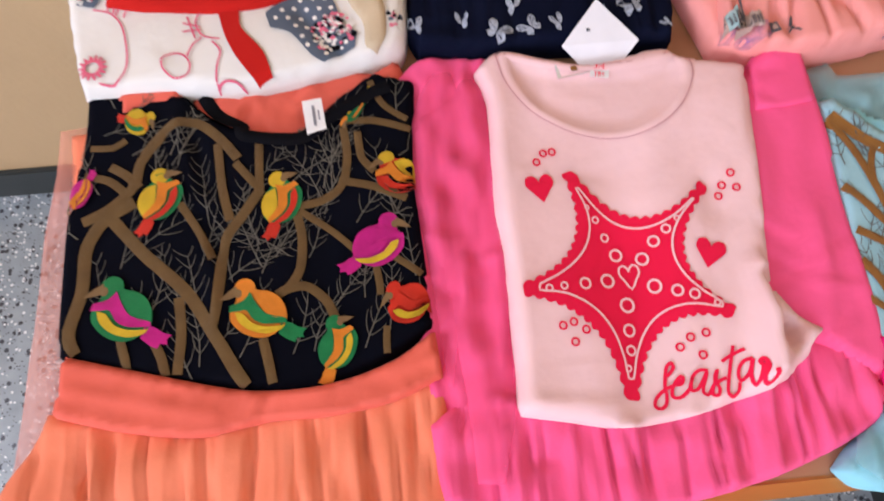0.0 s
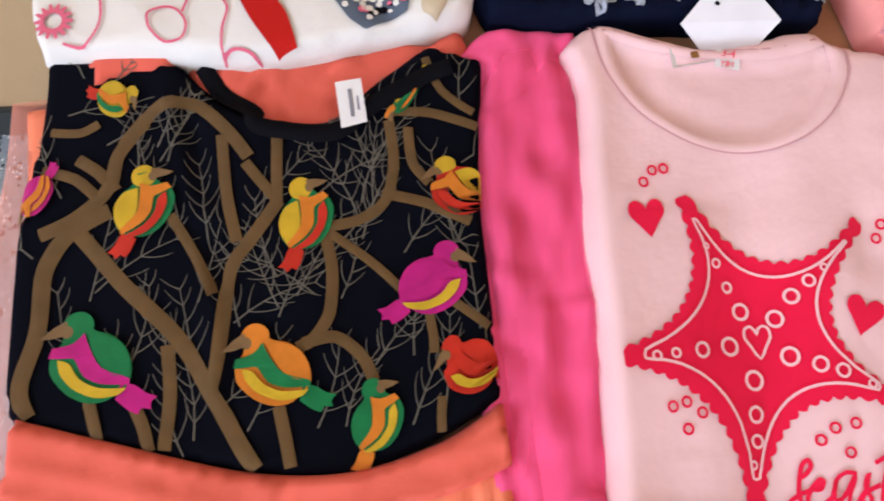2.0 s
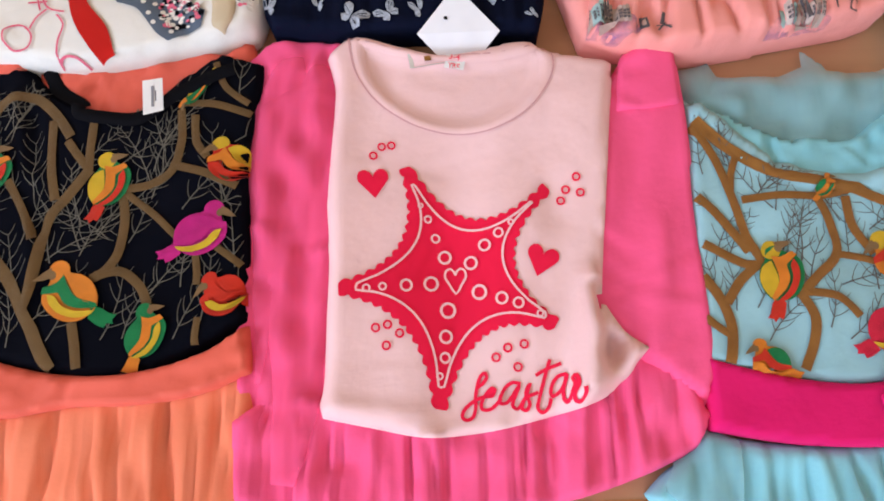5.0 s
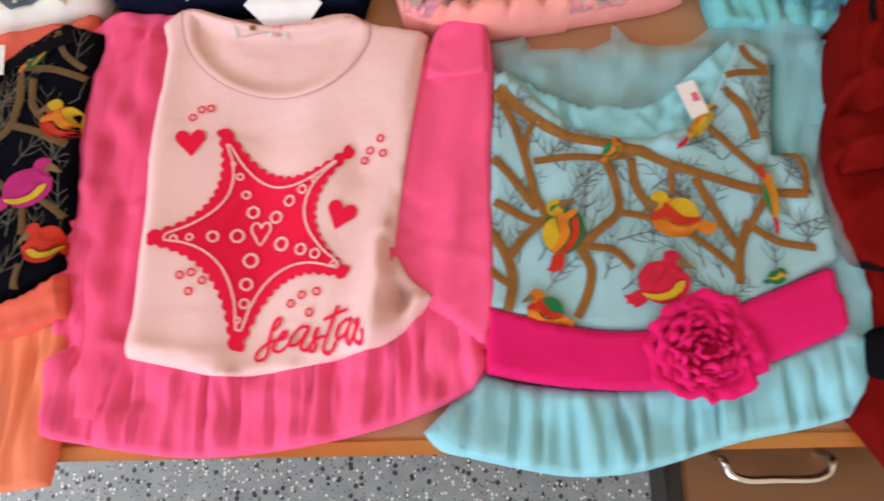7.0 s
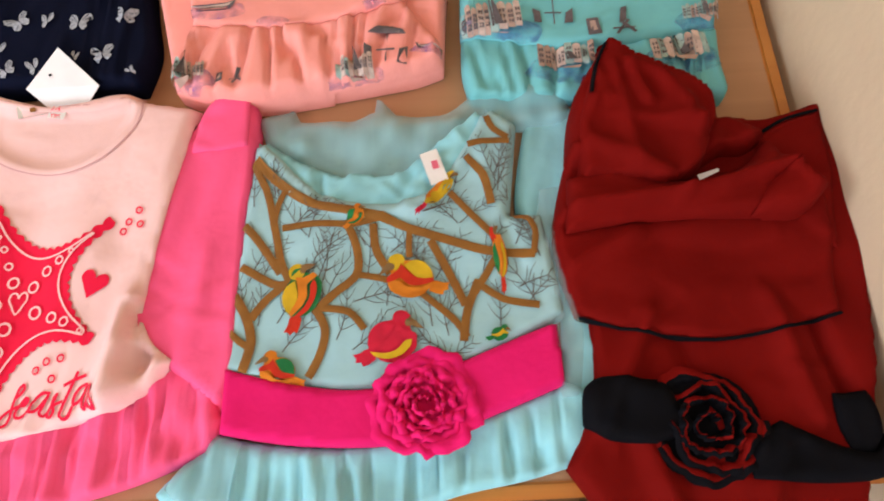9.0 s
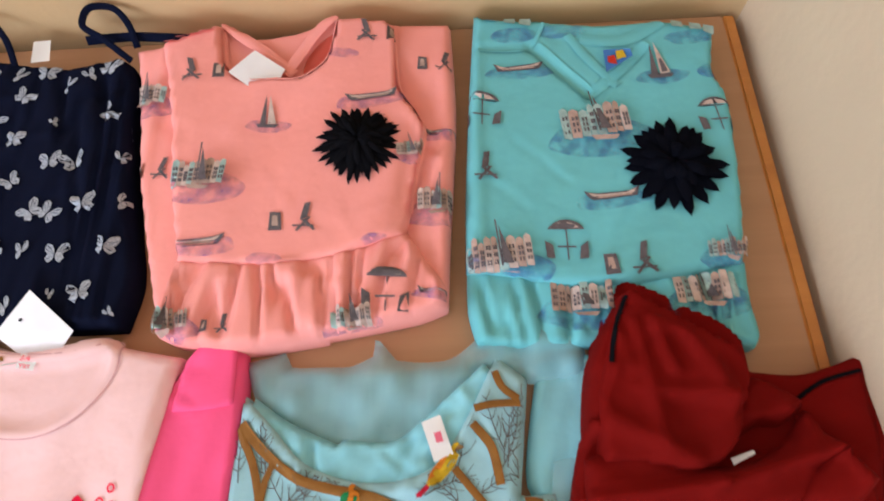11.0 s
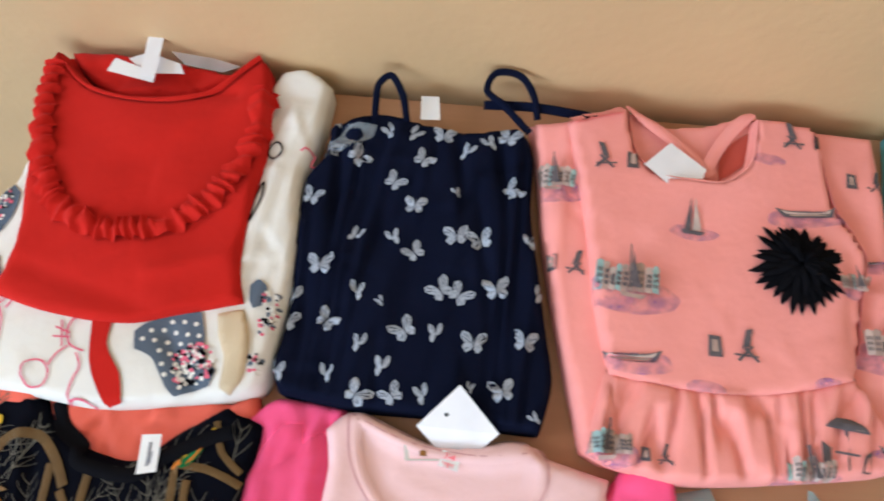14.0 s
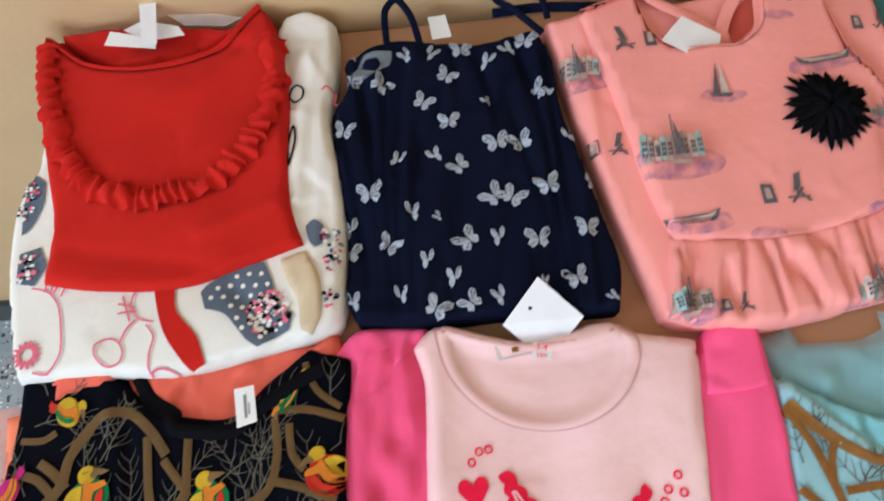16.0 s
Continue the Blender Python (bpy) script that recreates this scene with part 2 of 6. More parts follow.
def cloth(name, colour, vary=0.12, weave=1500.0, rough=0.85, sheen=0.04, bump=0.1, blotch=14.0, second=None):
    """Woven or knitted cloth: threads, small creases and a soft unevenness of the dye."""
    mat, tree, b = material(name, rough)
    nodes, links = tree.nodes, tree.links
    co = nodes.new("ShaderNodeTexCoord")
    big = nodes.new("ShaderNodeTexNoise")
    big.inputs["Scale"].default_value, big.inputs["Detail"].default_value = blotch, 5
    links.new(co.outputs["Object"], big.inputs["Vector"])
    ramp = nodes.new("ShaderNodeMixRGB")
    dark = second or tuple(c * (1 - 2 * vary) for c in colour)
    ramp.inputs[1].default_value, ramp.inputs[2].default_value = (*dark, 1), (*[min(1, c * (1 + vary)) for c in colour], 1)
    links.new(big.outputs["Fac"], ramp.inputs[0])
    threads = []
    for axis in ("X", "Y"):
        w = nodes.new("ShaderNodeTexWave")
        w.bands_direction = axis
        w.inputs["Scale"].default_value, w.inputs["Distortion"].default_value = weave / 3.14, 0.6
        links.new(co.outputs["Object"], w.inputs["Vector"])
        threads.append(w)
    add = nodes.new("ShaderNodeMath")
    links.new(threads[0].outputs["Fac"], add.inputs[0])
    links.new(threads[1].outputs["Fac"], add.inputs[1])
    crumple = nodes.new("ShaderNodeTexNoise")
    crumple.inputs["Scale"].default_value, crumple.inputs["Detail"].default_value = 55, 4
    links.new(co.outputs["Object"], crumple.inputs["Vector"])
    b1 = nodes.new("ShaderNodeBump")
    b1.inputs["Strength"].default_value, b1.inputs["Distance"].default_value = bump, 0.0004
    links.new(add.outputs[0], b1.inputs["Height"])
    b2 = nodes.new("ShaderNodeBump")
    b2.inputs["Strength"].default_value, b2.inputs["Distance"].default_value = 0.22, 0.004
    links.new(crumple.outputs["Fac"], b2.inputs["Height"])
    links.new(b1.outputs[0], b2.inputs["Normal"])
    links.new(ramp.outputs[0], b.inputs["Base Color"])
    links.new(b2.outputs[0], b.inputs["Normal"])
    b.inputs["Sheen Weight"].default_value = sheen if max(colour) > 0.05 else 0.0
    b.inputs["Sheen Roughness"].default_value = 0.5
    b.inputs["Specular IOR Level"].default_value = 0.06 if max(colour) > 0.05 else 0.03
    return mat


def net(name, colour, cover=0.45):
    """Fine net cloth that lets what lies below show through."""
    mat, tree, b = material(name, 0.7)
    nodes, links = tree.nodes, tree.links
    co = nodes.new("ShaderNodeTexCoord")
    n = nodes.new("ShaderNodeTexNoise")
    n.inputs["Scale"].default_value, n.inputs["Detail"].default_value = 1.0, 4
    mp = nodes.new("ShaderNodeMapping")
    mp.inputs["Scale"].default_value, mp.inputs["Rotation"].default_value = (34, 7, 7), (0, 0, 0.2)
    links.new(co.outputs["Object"], mp.inputs["Vector"])
    links.new(mp.outputs[0], n.inputs["Vector"])
    m = nodes.new("ShaderNodeMapRange")
    m.inputs["From Min"].default_value, m.inputs["From Max"].default_value = 0.3, 0.7
    m.inputs["To Min"].default_value, m.inputs["To Max"].default_value = cover * 0.85, min(1, cover * 1.15)
    links.new(n.outputs["Fac"], m.inputs["Value"])
    links.new(m.outputs[0], b.inputs["Alpha"])
    b.inputs["Base Color"].default_value = (*colour, 1)
    b.inputs["Specular IOR Level"].default_value = 0.1
    return mat


def wash(name, colour):
    """A blotted watercolour print through which the cloth shows."""
    mat, tree, b = material(name, 0.85)
    nodes, links = tree.nodes, tree.links
    co = nodes.new("ShaderNodeTexCoord")
    n = nodes.new("ShaderNodeTexNoise")
    n.inputs["Scale"].default_value, n.inputs["Detail"].default_value = 95, 5
    links.new(co.outputs["Object"], n.inputs["Vector"])
    m = nodes.new("ShaderNodeMapRange")
    m.inputs["From Min"].default_value, m.inputs["From Max"].default_value = 0.34, 0.70
    m.inputs["To Min"].default_value, m.inputs["To Max"].default_value = 0.0, 0.55
    links.new(n.outputs["Fac"], m.inputs["Value"])
    links.new(m.outputs[0], b.inputs["Alpha"])
    b.inputs["Base Color"].default_value = (*colour, 1)
    b.inputs["Specular IOR Level"].default_value = 0.1
    return mat


def plaster(name, colour, scale=6.0):
    mat, tree, b = material(name, 0.6)
    nodes, links = tree.nodes, tree.links
    co = nodes.new("ShaderNodeTexCoord")
    n = nodes.new("ShaderNodeTexNoise")
    n.inputs["Scale"].default_value, n.inputs["Detail"].default_value = scale, 8
    links.new(co.outputs["Object"], n.inputs["Vector"])
    mix = nodes.new("ShaderNodeMixRGB")
    mix.inputs[1].default_value, mix.inputs[2].default_value = (*[c * 0.86 for c in colour], 1), (*[min(1, c * 1.08) for c in colour], 1)
    links.new(n.outputs["Fac"], mix.inputs[0])
    fine = nodes.new("ShaderNodeTexNoise")
    fine.inputs["Scale"].default_value, fine.inputs["Detail"].default_value = 90, 6
    links.new(co.outputs["Object"], fine.inputs["Vector"])
    bump = nodes.new("ShaderNodeBump")
    bump.inputs["Strength"].default_value, bump.inputs["Distance"].default_value = 0.2, 0.003
    links.new(fine.outputs["Fac"], bump.inputs["Height"])
    links.new(mix.outputs[0], b.inputs["Base Color"])
    links.new(bump.outputs[0], b.inputs["Normal"])
    return mat


def wood(name, colour, dark, rough=0.4, stretch=(3, 60, 60)):
    mat, tree, b = material(name, rough)
    nodes, links = tree.nodes, tree.links
    co = nodes.new("ShaderNodeTexCoord")
    mp = nodes.new("ShaderNodeMapping")
    mp.inputs["Scale"].default_value = stretch
    links.new(co.outputs["Object"], mp.inputs["Vector"])
    n = nodes.new("ShaderNodeTexNoise")
    n.inputs["Scale"].default_value, n.inputs["Detail"].default_value, n.inputs["Distortion"].default_value = 1.0, 9, 0.8
    links.new(mp.outputs[0], n.inputs["Vector"])
    mix = nodes.new("ShaderNodeMixRGB")
    mix.inputs[1].default_value, mix.inputs[2].default_value = (*dark, 1), (*colour, 1)
    links.new(n.outputs["Fac"], mix.inputs[0])
    links.new(mix.outputs[0], b.inputs["Base Color"])
    smear = nodes.new("ShaderNodeTexNoise")
    smear.inputs["Scale"].default_value = 9
    links.new(co.outputs["Object"], smear.inputs["Vector"])
    rr = nodes.new("ShaderNodeMapRange")
    rr.inputs["To Min"].default_value, rr.inputs["To Max"].default_value = rough * 0.7, min(1, rough * 1.4)
    links.new(smear.outputs["Fac"], rr.inputs["Value"])
    links.new(rr.outputs[0], b.inputs["Roughness"])
    return mat


def terrazzo(name):
    mat, tree, b = material(name, 0.35)
    nodes, links = tree.nodes, tree.links
    co = nodes.new("ShaderNodeTexCoord")
    last = None
    base = nodes.new("ShaderNodeTexNoise")
    base.inputs["Scale"].default_value, base.inputs["Detail"].default_value = 25, 6
    links.new(co.outputs["Object"], base.inputs["Vector"])
    mix = nodes.new("ShaderNodeMixRGB")
    mix.inputs[1].default_value, mix.inputs[2].default_value = (0.17, 0.20, 0.21, 1), (0.36, 0.40, 0.41, 1)
    links.new(base.outputs["Fac"], mix.inputs[0])
    last = mix
    for scale, limit, col in ((95, 0.28, (0.03, 0.03, 0.035, 1)), (140, 0.25, (0.72, 0.72, 0.70, 1)), (220, 0.22, (0.05, 0.05, 0.055, 1))):
        warp = nodes.new("ShaderNodeTexVoronoi")
        warp.inputs["Scale"].default_value = scale
        links.new(co.outputs["Object"], warp.inputs["Vector"])
        sep = nodes.new("ShaderNodeSeparateColor")
        links.new(warp.outputs["Color"], sep.inputs[0])
        pick = nodes.new("ShaderNodeMath")
        pick.operation, pick.inputs[1].default_value = "LESS_THAN", 0.22
        links.new(sep.outputs[0], pick.inputs[0])
        near = nodes.new("ShaderNodeMath")
        near.operation, near.inputs[1].default_value = "LESS_THAN", limit * 1.6
        links.new(warp.outputs["Distance"], near.inputs[0])
        both = nodes.new("ShaderNodeMath")
        both.operation = "MULTIPLY"
        links.new(pick.outputs[0], both.inputs[0])
        links.new(near.outputs[0], both.inputs[1])
        m2 = nodes.new("ShaderNodeMixRGB")
        m2.inputs[2].default_value = col
        links.new(both.outputs[0], m2.inputs[0])
        links.new(last.outputs[0], m2.inputs[1])
        last = m2
    links.new(last.outputs[0], b.inputs["Base Color"])
    return mat


def plain(name, colour, rough=0.5, metal=0.0):
    mat, tree, b = material(name, rough)
    n = tree.nodes.new("ShaderNodeTexNoise")
    n.inputs["Scale"].default_value = 40
    mix = tree.nodes.new("ShaderNodeMixRGB")
    mix.inputs[1].default_value, mix.inputs[2].default_value = (*[c * 0.88 for c in colour], 1), (*[min(1, c * 1.06) for c in colour], 1)
    co = tree.nodes.new("ShaderNodeTexCoord")
    tree.links.new(co.outputs["Object"], n.inputs["Vector"])
    tree.links.new(n.outputs["Fac"], mix.inputs[0])
    tree.links.new(mix.outputs[0], b.inputs["Base Color"])
    b.inputs["Metallic"].default_value = metal
    return mat


def thread(name, colour):
    """Dense satin stitch."""
    return cloth(name, colour, 0.18, 2600, 0.6, 0.1, 0.6, 90)


WALL = plaster("tan wall paint", (0.60, 0.41, 0.21))
WALL_SIDE = plaster("cream wall paint", (0.66, 0.53, 0.37))
WHITE_WALL = plaster("white wall paint", (0.75, 0.72, 0.66))
FLOOR = terrazzo("grey terrazzo")
SKIRTING = plain("black skirting paint", (0.02, 0.025, 0.022), 0.4)
LAMINATE = wood("brown laminate", (0.50, 0.27, 0.14), (0.38, 0.19, 0.09), 0.35)
EDGE_WOOD = wood("varnished wood edge", (0.62, 0.25, 0.05), (0.40, 0.14, 0.025), 0.3)
CABINET = wood("brown cabinet laminate", (0.24, 0.11, 0.045), (0.18, 0.08, 0.03), 0.4)
CHROME = plain("chrome", (0.8, 0.8, 0.8), 0.15, 1.0)
BLACK_STEEL = plain("black steel", (0.015, 0.012, 0.01), 0.5)
CARD = plain("white card", (0.85, 0.85, 0.87), 0.5)
LABEL = cloth("white satin label", (0.85, 0.85, 0.84), 0.05, 1200, 0.5)
LABEL_BLUE = plain("blue label ink", (0.05, 0.18, 0.5), 0.6)
INK = plain("grey ink", (0.25, 0.25, 0.28), 0.7)

NAVY = cloth("navy cotton", (0.0055, 0.0075, 0.022), 0.2)
CORAL = cloth("coral satin", (0.80, 0.15, 0.098), 0.1, 1500, 0.5)
PEACH = cloth("peach skirt cloth", (0.90, 0.26, 0.135), 0.1, 1300)
CORAL_NET = net("coral net", (0.90, 0.36, 0.26), 0.42)
PINK = cloth("pale pink jersey", (0.90, 0.61, 0.61), 0.05, 1900)
SEAM_PINK = cloth("pink seam thread", (0.72, 0.40, 0.42), 0.1)
HOT_PINK = cloth("hot pink net cloth", (1.0, 0.115, 0.29), 0.07, 1100, 0.8, 0.06)
HOT_NET = net("hot pink net", (1.0, 0.13, 0.31), 0.5)
STAR_RED = cloth("raspberry print ink", (0.84, 0.013, 0.062), 0.06, 1900, 0.7, 0.05)
STAR_LINE = cloth("pale print ink", (0.92, 0.58, 0.60), 0.05, 1900, 0.7, 0.05)
SKY_CLOTH = cloth("pale blue cotton", (0.35, 0.60, 0.67), 0.08)
AQUA = cloth("light blue cloth", (0.30, 0.67, 0.77), 0.1, 1300)
AQUA_NET = net("light blue net", (0.36, 0.68, 0.75), 0.5)
THIN_NET = net("thin light blue net", (0.46, 0.72, 0.78), 0.24)
MAGENTA = cloth("magenta cloth", (0.78, 0.014, 0.165), 0.08)
MAROON = cloth("maroon crepe", (0.165, 0.0042, 0.003), 0.12, sheen=0.0)
NIGHT = cloth("blue-black cotton", (0.0035, 0.004, 0.008), 0.2)
BLACK_CLOTH = cloth("black cloth", (0.006, 0.006, 0.008), 0.2)
TEAL = cloth("turquoise cotton", (0.17, 0.52, 0.56), 0.06)
SALMON = cloth("salmon cotton", (0.92, 0.36, 0.32), 0.06)
# the salmon cotton again, darkened in its colour for shade in the neck
SALMON_SHADED = cloth("shaded salmon cotton", (0.55, 0.10, 0.07), 0.1)
RED = cloth("red cotton", (0.53, 0.016, 0.010), 0.1)
LINING = cloth("beige lining", (0.62, 0.50, 0.33), 0.15)
CREAM = cloth("white printed cotton", (0.82, 0.80, 0.74), 0.05)
BROWN_T = thread("brown stitching", (0.175, 0.102, 0.034))
BEAK_T = thread("tan stitching", (0.28, 0.17, 0.07))
RUST_T = thread("ochre stitching", (0.34, 0.15, 0.03))
TWIG_T = thread("grey thread", (0.17, 0.155, 0.12))
TWIG_D = thread("dark grey thread", (0.15, 0.135, 0.12))
YELLOW_T = thread("yellow stitching", (0.78, 0.52, 0.02))
ORANGE_T = thread("orange stitching", (0.85, 0.27, 0.02))
RED_T = thread("red stitching", (0.72, 0.04, 0.015))
GREEN_T = thread("green stitching", (0.02, 0.24, 0.07))
CRIMSON_T = thread("crimson stitching", (0.75, 0.02, 0.06))
PINK_T = thread("magenta stitching", (0.66, 0.02, 0.26))
PRINT_GREY = cloth("grey print ink", (0.15, 0.13, 0.14), 0.3, blotch=200)
PRINT_WHITE = cloth("white print ink", (0.48, 0.53, 0.62), 0.45, blotch=520)
PRINT_BLUE = wash("violet wash print", (0.36, 0.20, 0.42))
PRINT_SEA = wash("sea blue wash print", (0.07, 0.17, 0.46))
PRINT_MINT = cloth("mint print", (0.40, 0.56, 0.54), 0.25, blotch=150)
PRINT_CREAM = cloth("cream print", (0.66, 0.52, 0.46), 0.25, blotch=150)
PRINT_OCHRE = cloth("ochre print", (0.52, 0.37, 0.31), 0.25, blotch=150)
SLATE = cloth("slate print", (0.12, 0.15, 0.20), 0.1)
ROSE_INK = cloth("rose outline ink", (0.75, 0.16, 0.24), 0.1)

# ---- room ----
BACK, SIDE = 0.525, 0.652


def wall_with_hole(name, axis, at, thick, a0, a1, z1, hole, mat):
    """A wall across x or y with one window hole (a from, a to, z from, z to)."""
    h0, h1, hz0, hz1 = hole
    bm = bmesh.new()
    for p0, p1, q0, q1 in ((a0, h0, 0, z1), (h1, a1, 0, z1), (h0, h1, 0, hz0), (h0, h1, hz1, z1)):
        got = bmesh.ops.create_cube(bm, size=1)["verts"]
        for v in got:
            u = (p0 + p1) / 2 + v.co.x * (p1 - p0)
            w = (q0 + q1) / 2 + v.co.z * (q1 - q0)
            d = at + v.co.y * thick
            v.co = (u, d, w) if axis == "y" else (d, u, w)
    return tagged(part(name, bm, mat), "plain painted room wall with a window opening", "wall", kind="structure")


tagged(box("floor", (-2.8, -2.8, -0.1), (0.80, 0.70, 0.0), FLOOR), "grey terrazzo floor with dark and white chips", "floor", kind="structure")
tagged(box("ceiling", (-2.8, -2.8, 2.8), (0.80, 0.70, 2.9), WHITE_WALL), "plain white painted ceiling", "ceiling", kind="structure")
wall_back = tagged(box("wall_back", (-2.8, BACK, 0.0), (0.80, BACK + 0.15, 2.8), WALL), "tan painted wall behind the table", "wall", kind="structure")
wall_right = tagged(box("wall_right", (SIDE, -2.8, 0.0), (SIDE + 0.15, BACK, 2.8), WALL_SIDE), "cream painted wall beside the table", "wall", kind="structure")
wall_with_hole("wall_front", "y", -2.72, 0.14, -2.8, SIDE, 2.8, (-2.0, 0.2, 1.1, 2.4), WHITE_WALL)
wall_with_hole("wall_left", "x", -2.72, 0.14, -2.65, BACK, 2.8, (-1.1, 0.4, 1.7, 2.7), WHITE_WALL)
tagged(box("baseboard", (-2.64, BACK - 0.012, 0.0), (SIDE, BACK, 0.10), SKIRTING, bevel=0.003), "black painted skirting along the tan wall", "baseboard", kind="structure")
tagged(box("baseboard", (SIDE - 0.012, -2.64, 0.0), (SIDE, BACK - 0.012, 0.10), SKIRTING, bevel=0.003), "black painted skirting along the cream wall", "baseboard", kind="structure")

SMUDGE = wash("brown smudge", (0.42, 0.28, 0.15))


def smudge(at, side, w, h, owner):
    """A worn spot on a wall, a few millimetres thick at most."""
    pts = [(math.cos(a) * (1 + 0.25 * math.sin(3 * a)), math.sin(a) * (1 + 0.2 * math.cos(2 * a))) for a in np.arange(0, 6.2, 0.4)]
    verts = [(at[0] + u * w, at[1], at[2] + v * h) if side == "y" else (at[0], at[1] + u * w, at[2] + v * h) for u, v in pts]
    return link_mesh("smudge", verts, [tuple(range(len(verts)))], SMUDGE, owner, "brown worn spot on the paint")


smudge((0.586, BACK - 0.001, 0.882), "y", 0.018, 0.012, wall_back)
smudge((SIDE - 0.001, 0.253, 0.963), "x", 0.005, 0.009, wall_right)

# ---- table ----
FRONT, LEFT, RIGHT, REAR = -0.147, -0.39, 0.642, 0.519
desk = thing("table", 0.1, 0.2, 0.0, "brown laminate table with a varnished wooden edge in the room corner", "table")
box("tabletop", (LEFT + 0.012, FRONT + 0.012, TOP - 0.022), (RIGHT - 0.012, REAR, TOP), LAMINATE, desk, bevel=0.001)
box("edge_strip", (LEFT, FRONT, TOP - 0.026), (RIGHT, FRONT + 0.012, TOP + 0.001), EDGE_WOOD, desk, "varnished orange-brown wooden edge strip", 0.002)
box("edge_strip", (RIGHT - 0.012, FRONT + 0.012, TOP - 0.026), (RIGHT, REAR, TOP + 0.001), EDGE_WOOD, desk, "varnished orange-brown wooden edge strip", 0.002)
box("edge_strip", (LEFT, FRONT + 0.012, TOP - 0.026), (LEFT + 0.012, REAR, TOP + 0.001), EDGE_WOOD, desk, "varnished orange-brown wooden edge strip", 0.002)
for lx, ly in ((LEFT + 0.03, FRONT + 0.04), (LEFT + 0.03, REAR - 0.06), (RIGHT - 0.06, FRONT + 0.04), (RIGHT - 0.06, REAR - 0.06)):
    box("leg", (lx, ly, 0.0), (lx + 0.03, ly + 0.03, TOP - 0.026), BLACK_STEEL, desk, "", 0.002)

# ---- garments ----
def garment(name, x, y, label, category="dress"):
    return thing(name, x * MM, y * MM, TOP + 0.001, label, category, "children's clothes on the table")


# pink top with a star print
top = garment("starfish_dress", 0, 50, "pale pink dress with raspberry starfish print and hot pink net sleeves")
p_ls = Piece([(-139, 215), (-84, 212), (-82, 98), (-82, -18), (-86, -73), (-125, -132), (-154, -130), (-155, -60), (-159, -3), (-165, 61), (-173, 126), (-161, 194)], 0.014, waves=(ripples(3, 0.003, 0.05, (1.6, 0.5)), rumples(33, -160, -130, -100, 200, 34, 2.6)), radius=0.0054)
p_rs = Piece([(114, 156), (143, 202), (171, 204), (176, 143), (172, 61), (171, -52), (160, -76), (119, -43), (84, -17), (92, 87)], 0.022, waves=(ripples(4, 0.002, 0.09, (1.4, 0.4)), rumples(34, 90, -80, 170, 190, 14, 1.8)), radius=0.006)
p_sk = Piece([(-152, -130), (-157, -76), (-113, -57), (-60, -78), (-15, -83), (38, -76), (87, -59), (118, -28), (149, -50), (164, -83), (152, -103), (111, -121), (64, -134), (9, -143), (-46, -146), (-103, -139)], 0.017, waves=(gathers(5, [(-150, -60), (-60, -80), (0, -86), (60, -76), (120, -30), (170, -20)], 0.0040, 0.016, 0.12, 5), ripples(6, 0.003, 0.06), rumples(35, -140, -145, 165, -40, 16, 0.9)), radius=0.006)
NECK = spline(np.array([(-72, 206), (-36, 192), (-1, 187), (35, 187), (67, 195), (72, 180), (66, 161), (49, 140), (23, 128), (-3, 127), (-29, 134), (-54, 154), (-68, 180)]) * MM, True, 6)


def neck_dip(x, y):
    d = signed(NECK, x, y)[0]
    return -0.005 * np.clip(d / 0.012, 0, 1)


p_body = Piece([(-89, 166), (-96, 195), (-82, 209), (-68, 211), (-35, 200), (-7, 192), (21, 196), (45, 202), (61, 202), (71, 194), (124, 182), (117, 141), (108, 84), (100, 27), (95, -15), (92, 5), (108, -25), (124, -38), (115, -50), (92, -70), (46, -83), (6, -90), (-28, -91), (-62, -84), (-94, -77), (-96, -69), (-94, -53), (-93, -10), (-92, 35), (-94, 75)], 0.026, under=(p_ls, p_rs, p_sk), radius=0.0096, edge=0.55,
               waves=(ripples(7, 0.0012, 0.11), neck_dip, rumples(70, -90, -85, 70, 20, 10, 0.8), rumples(77, -90, 20, 110, 170, 10, 0.7), creases((-92, 150, -92, -80, 26, 6), (-4, 90, -6, -72, 34, -8), (94, 6, 80, -66, 11, 17), (108, 10, 99, -40, 9, -19), (120, -36, 112, -48, 7, 8), (70, 75, 70, 60, 14, -3), (20, -88, 24, -66, 3, 1.8), (34, -86, 36, -70, 3, -1.6), (-80, -70, -30, -76, 5, 2))))
p_ls.mesh("sleeve", HOT_PINK, top, "ruffled hot pink net sleeve", 0.0028)
p_rs.mesh("sleeve", HOT_PINK, top, "flat hot pink net sleeve")
p_sk.mesh("frill", HOT_PINK, top, "gathered hot pink net frill", 0.003)
body = p_body.mesh("body", PINK, top, "", 0.0035)
NECK_SEAM = NECK.mean(0) + (NECK - NECK.mean(0)) * 1.085
ribbon("neck_band", p_body, NECK[::4] / MM, 9, PINK, top, 0.0006, True, "ribbed pale pink neck band", bulge=0.0004, n=3)
ribbon("neck_seam", p_body, NECK_SEAM[::4] / MM, 1.2, SEAM_PINK, top, 0.0009, True, "stitched seam round the neck band", n=3)
fold_top = Piece([(130, 185), (145, 198), (161, 203), (169, 189), (169, 142), (145, 139), (122, 139)], 0.003, under=(p_rs,), lift=0.003)
fold_top.mesh("net_fold", HOT_PINK, top, "doubled hot pink net at the shoulder", 0.004)
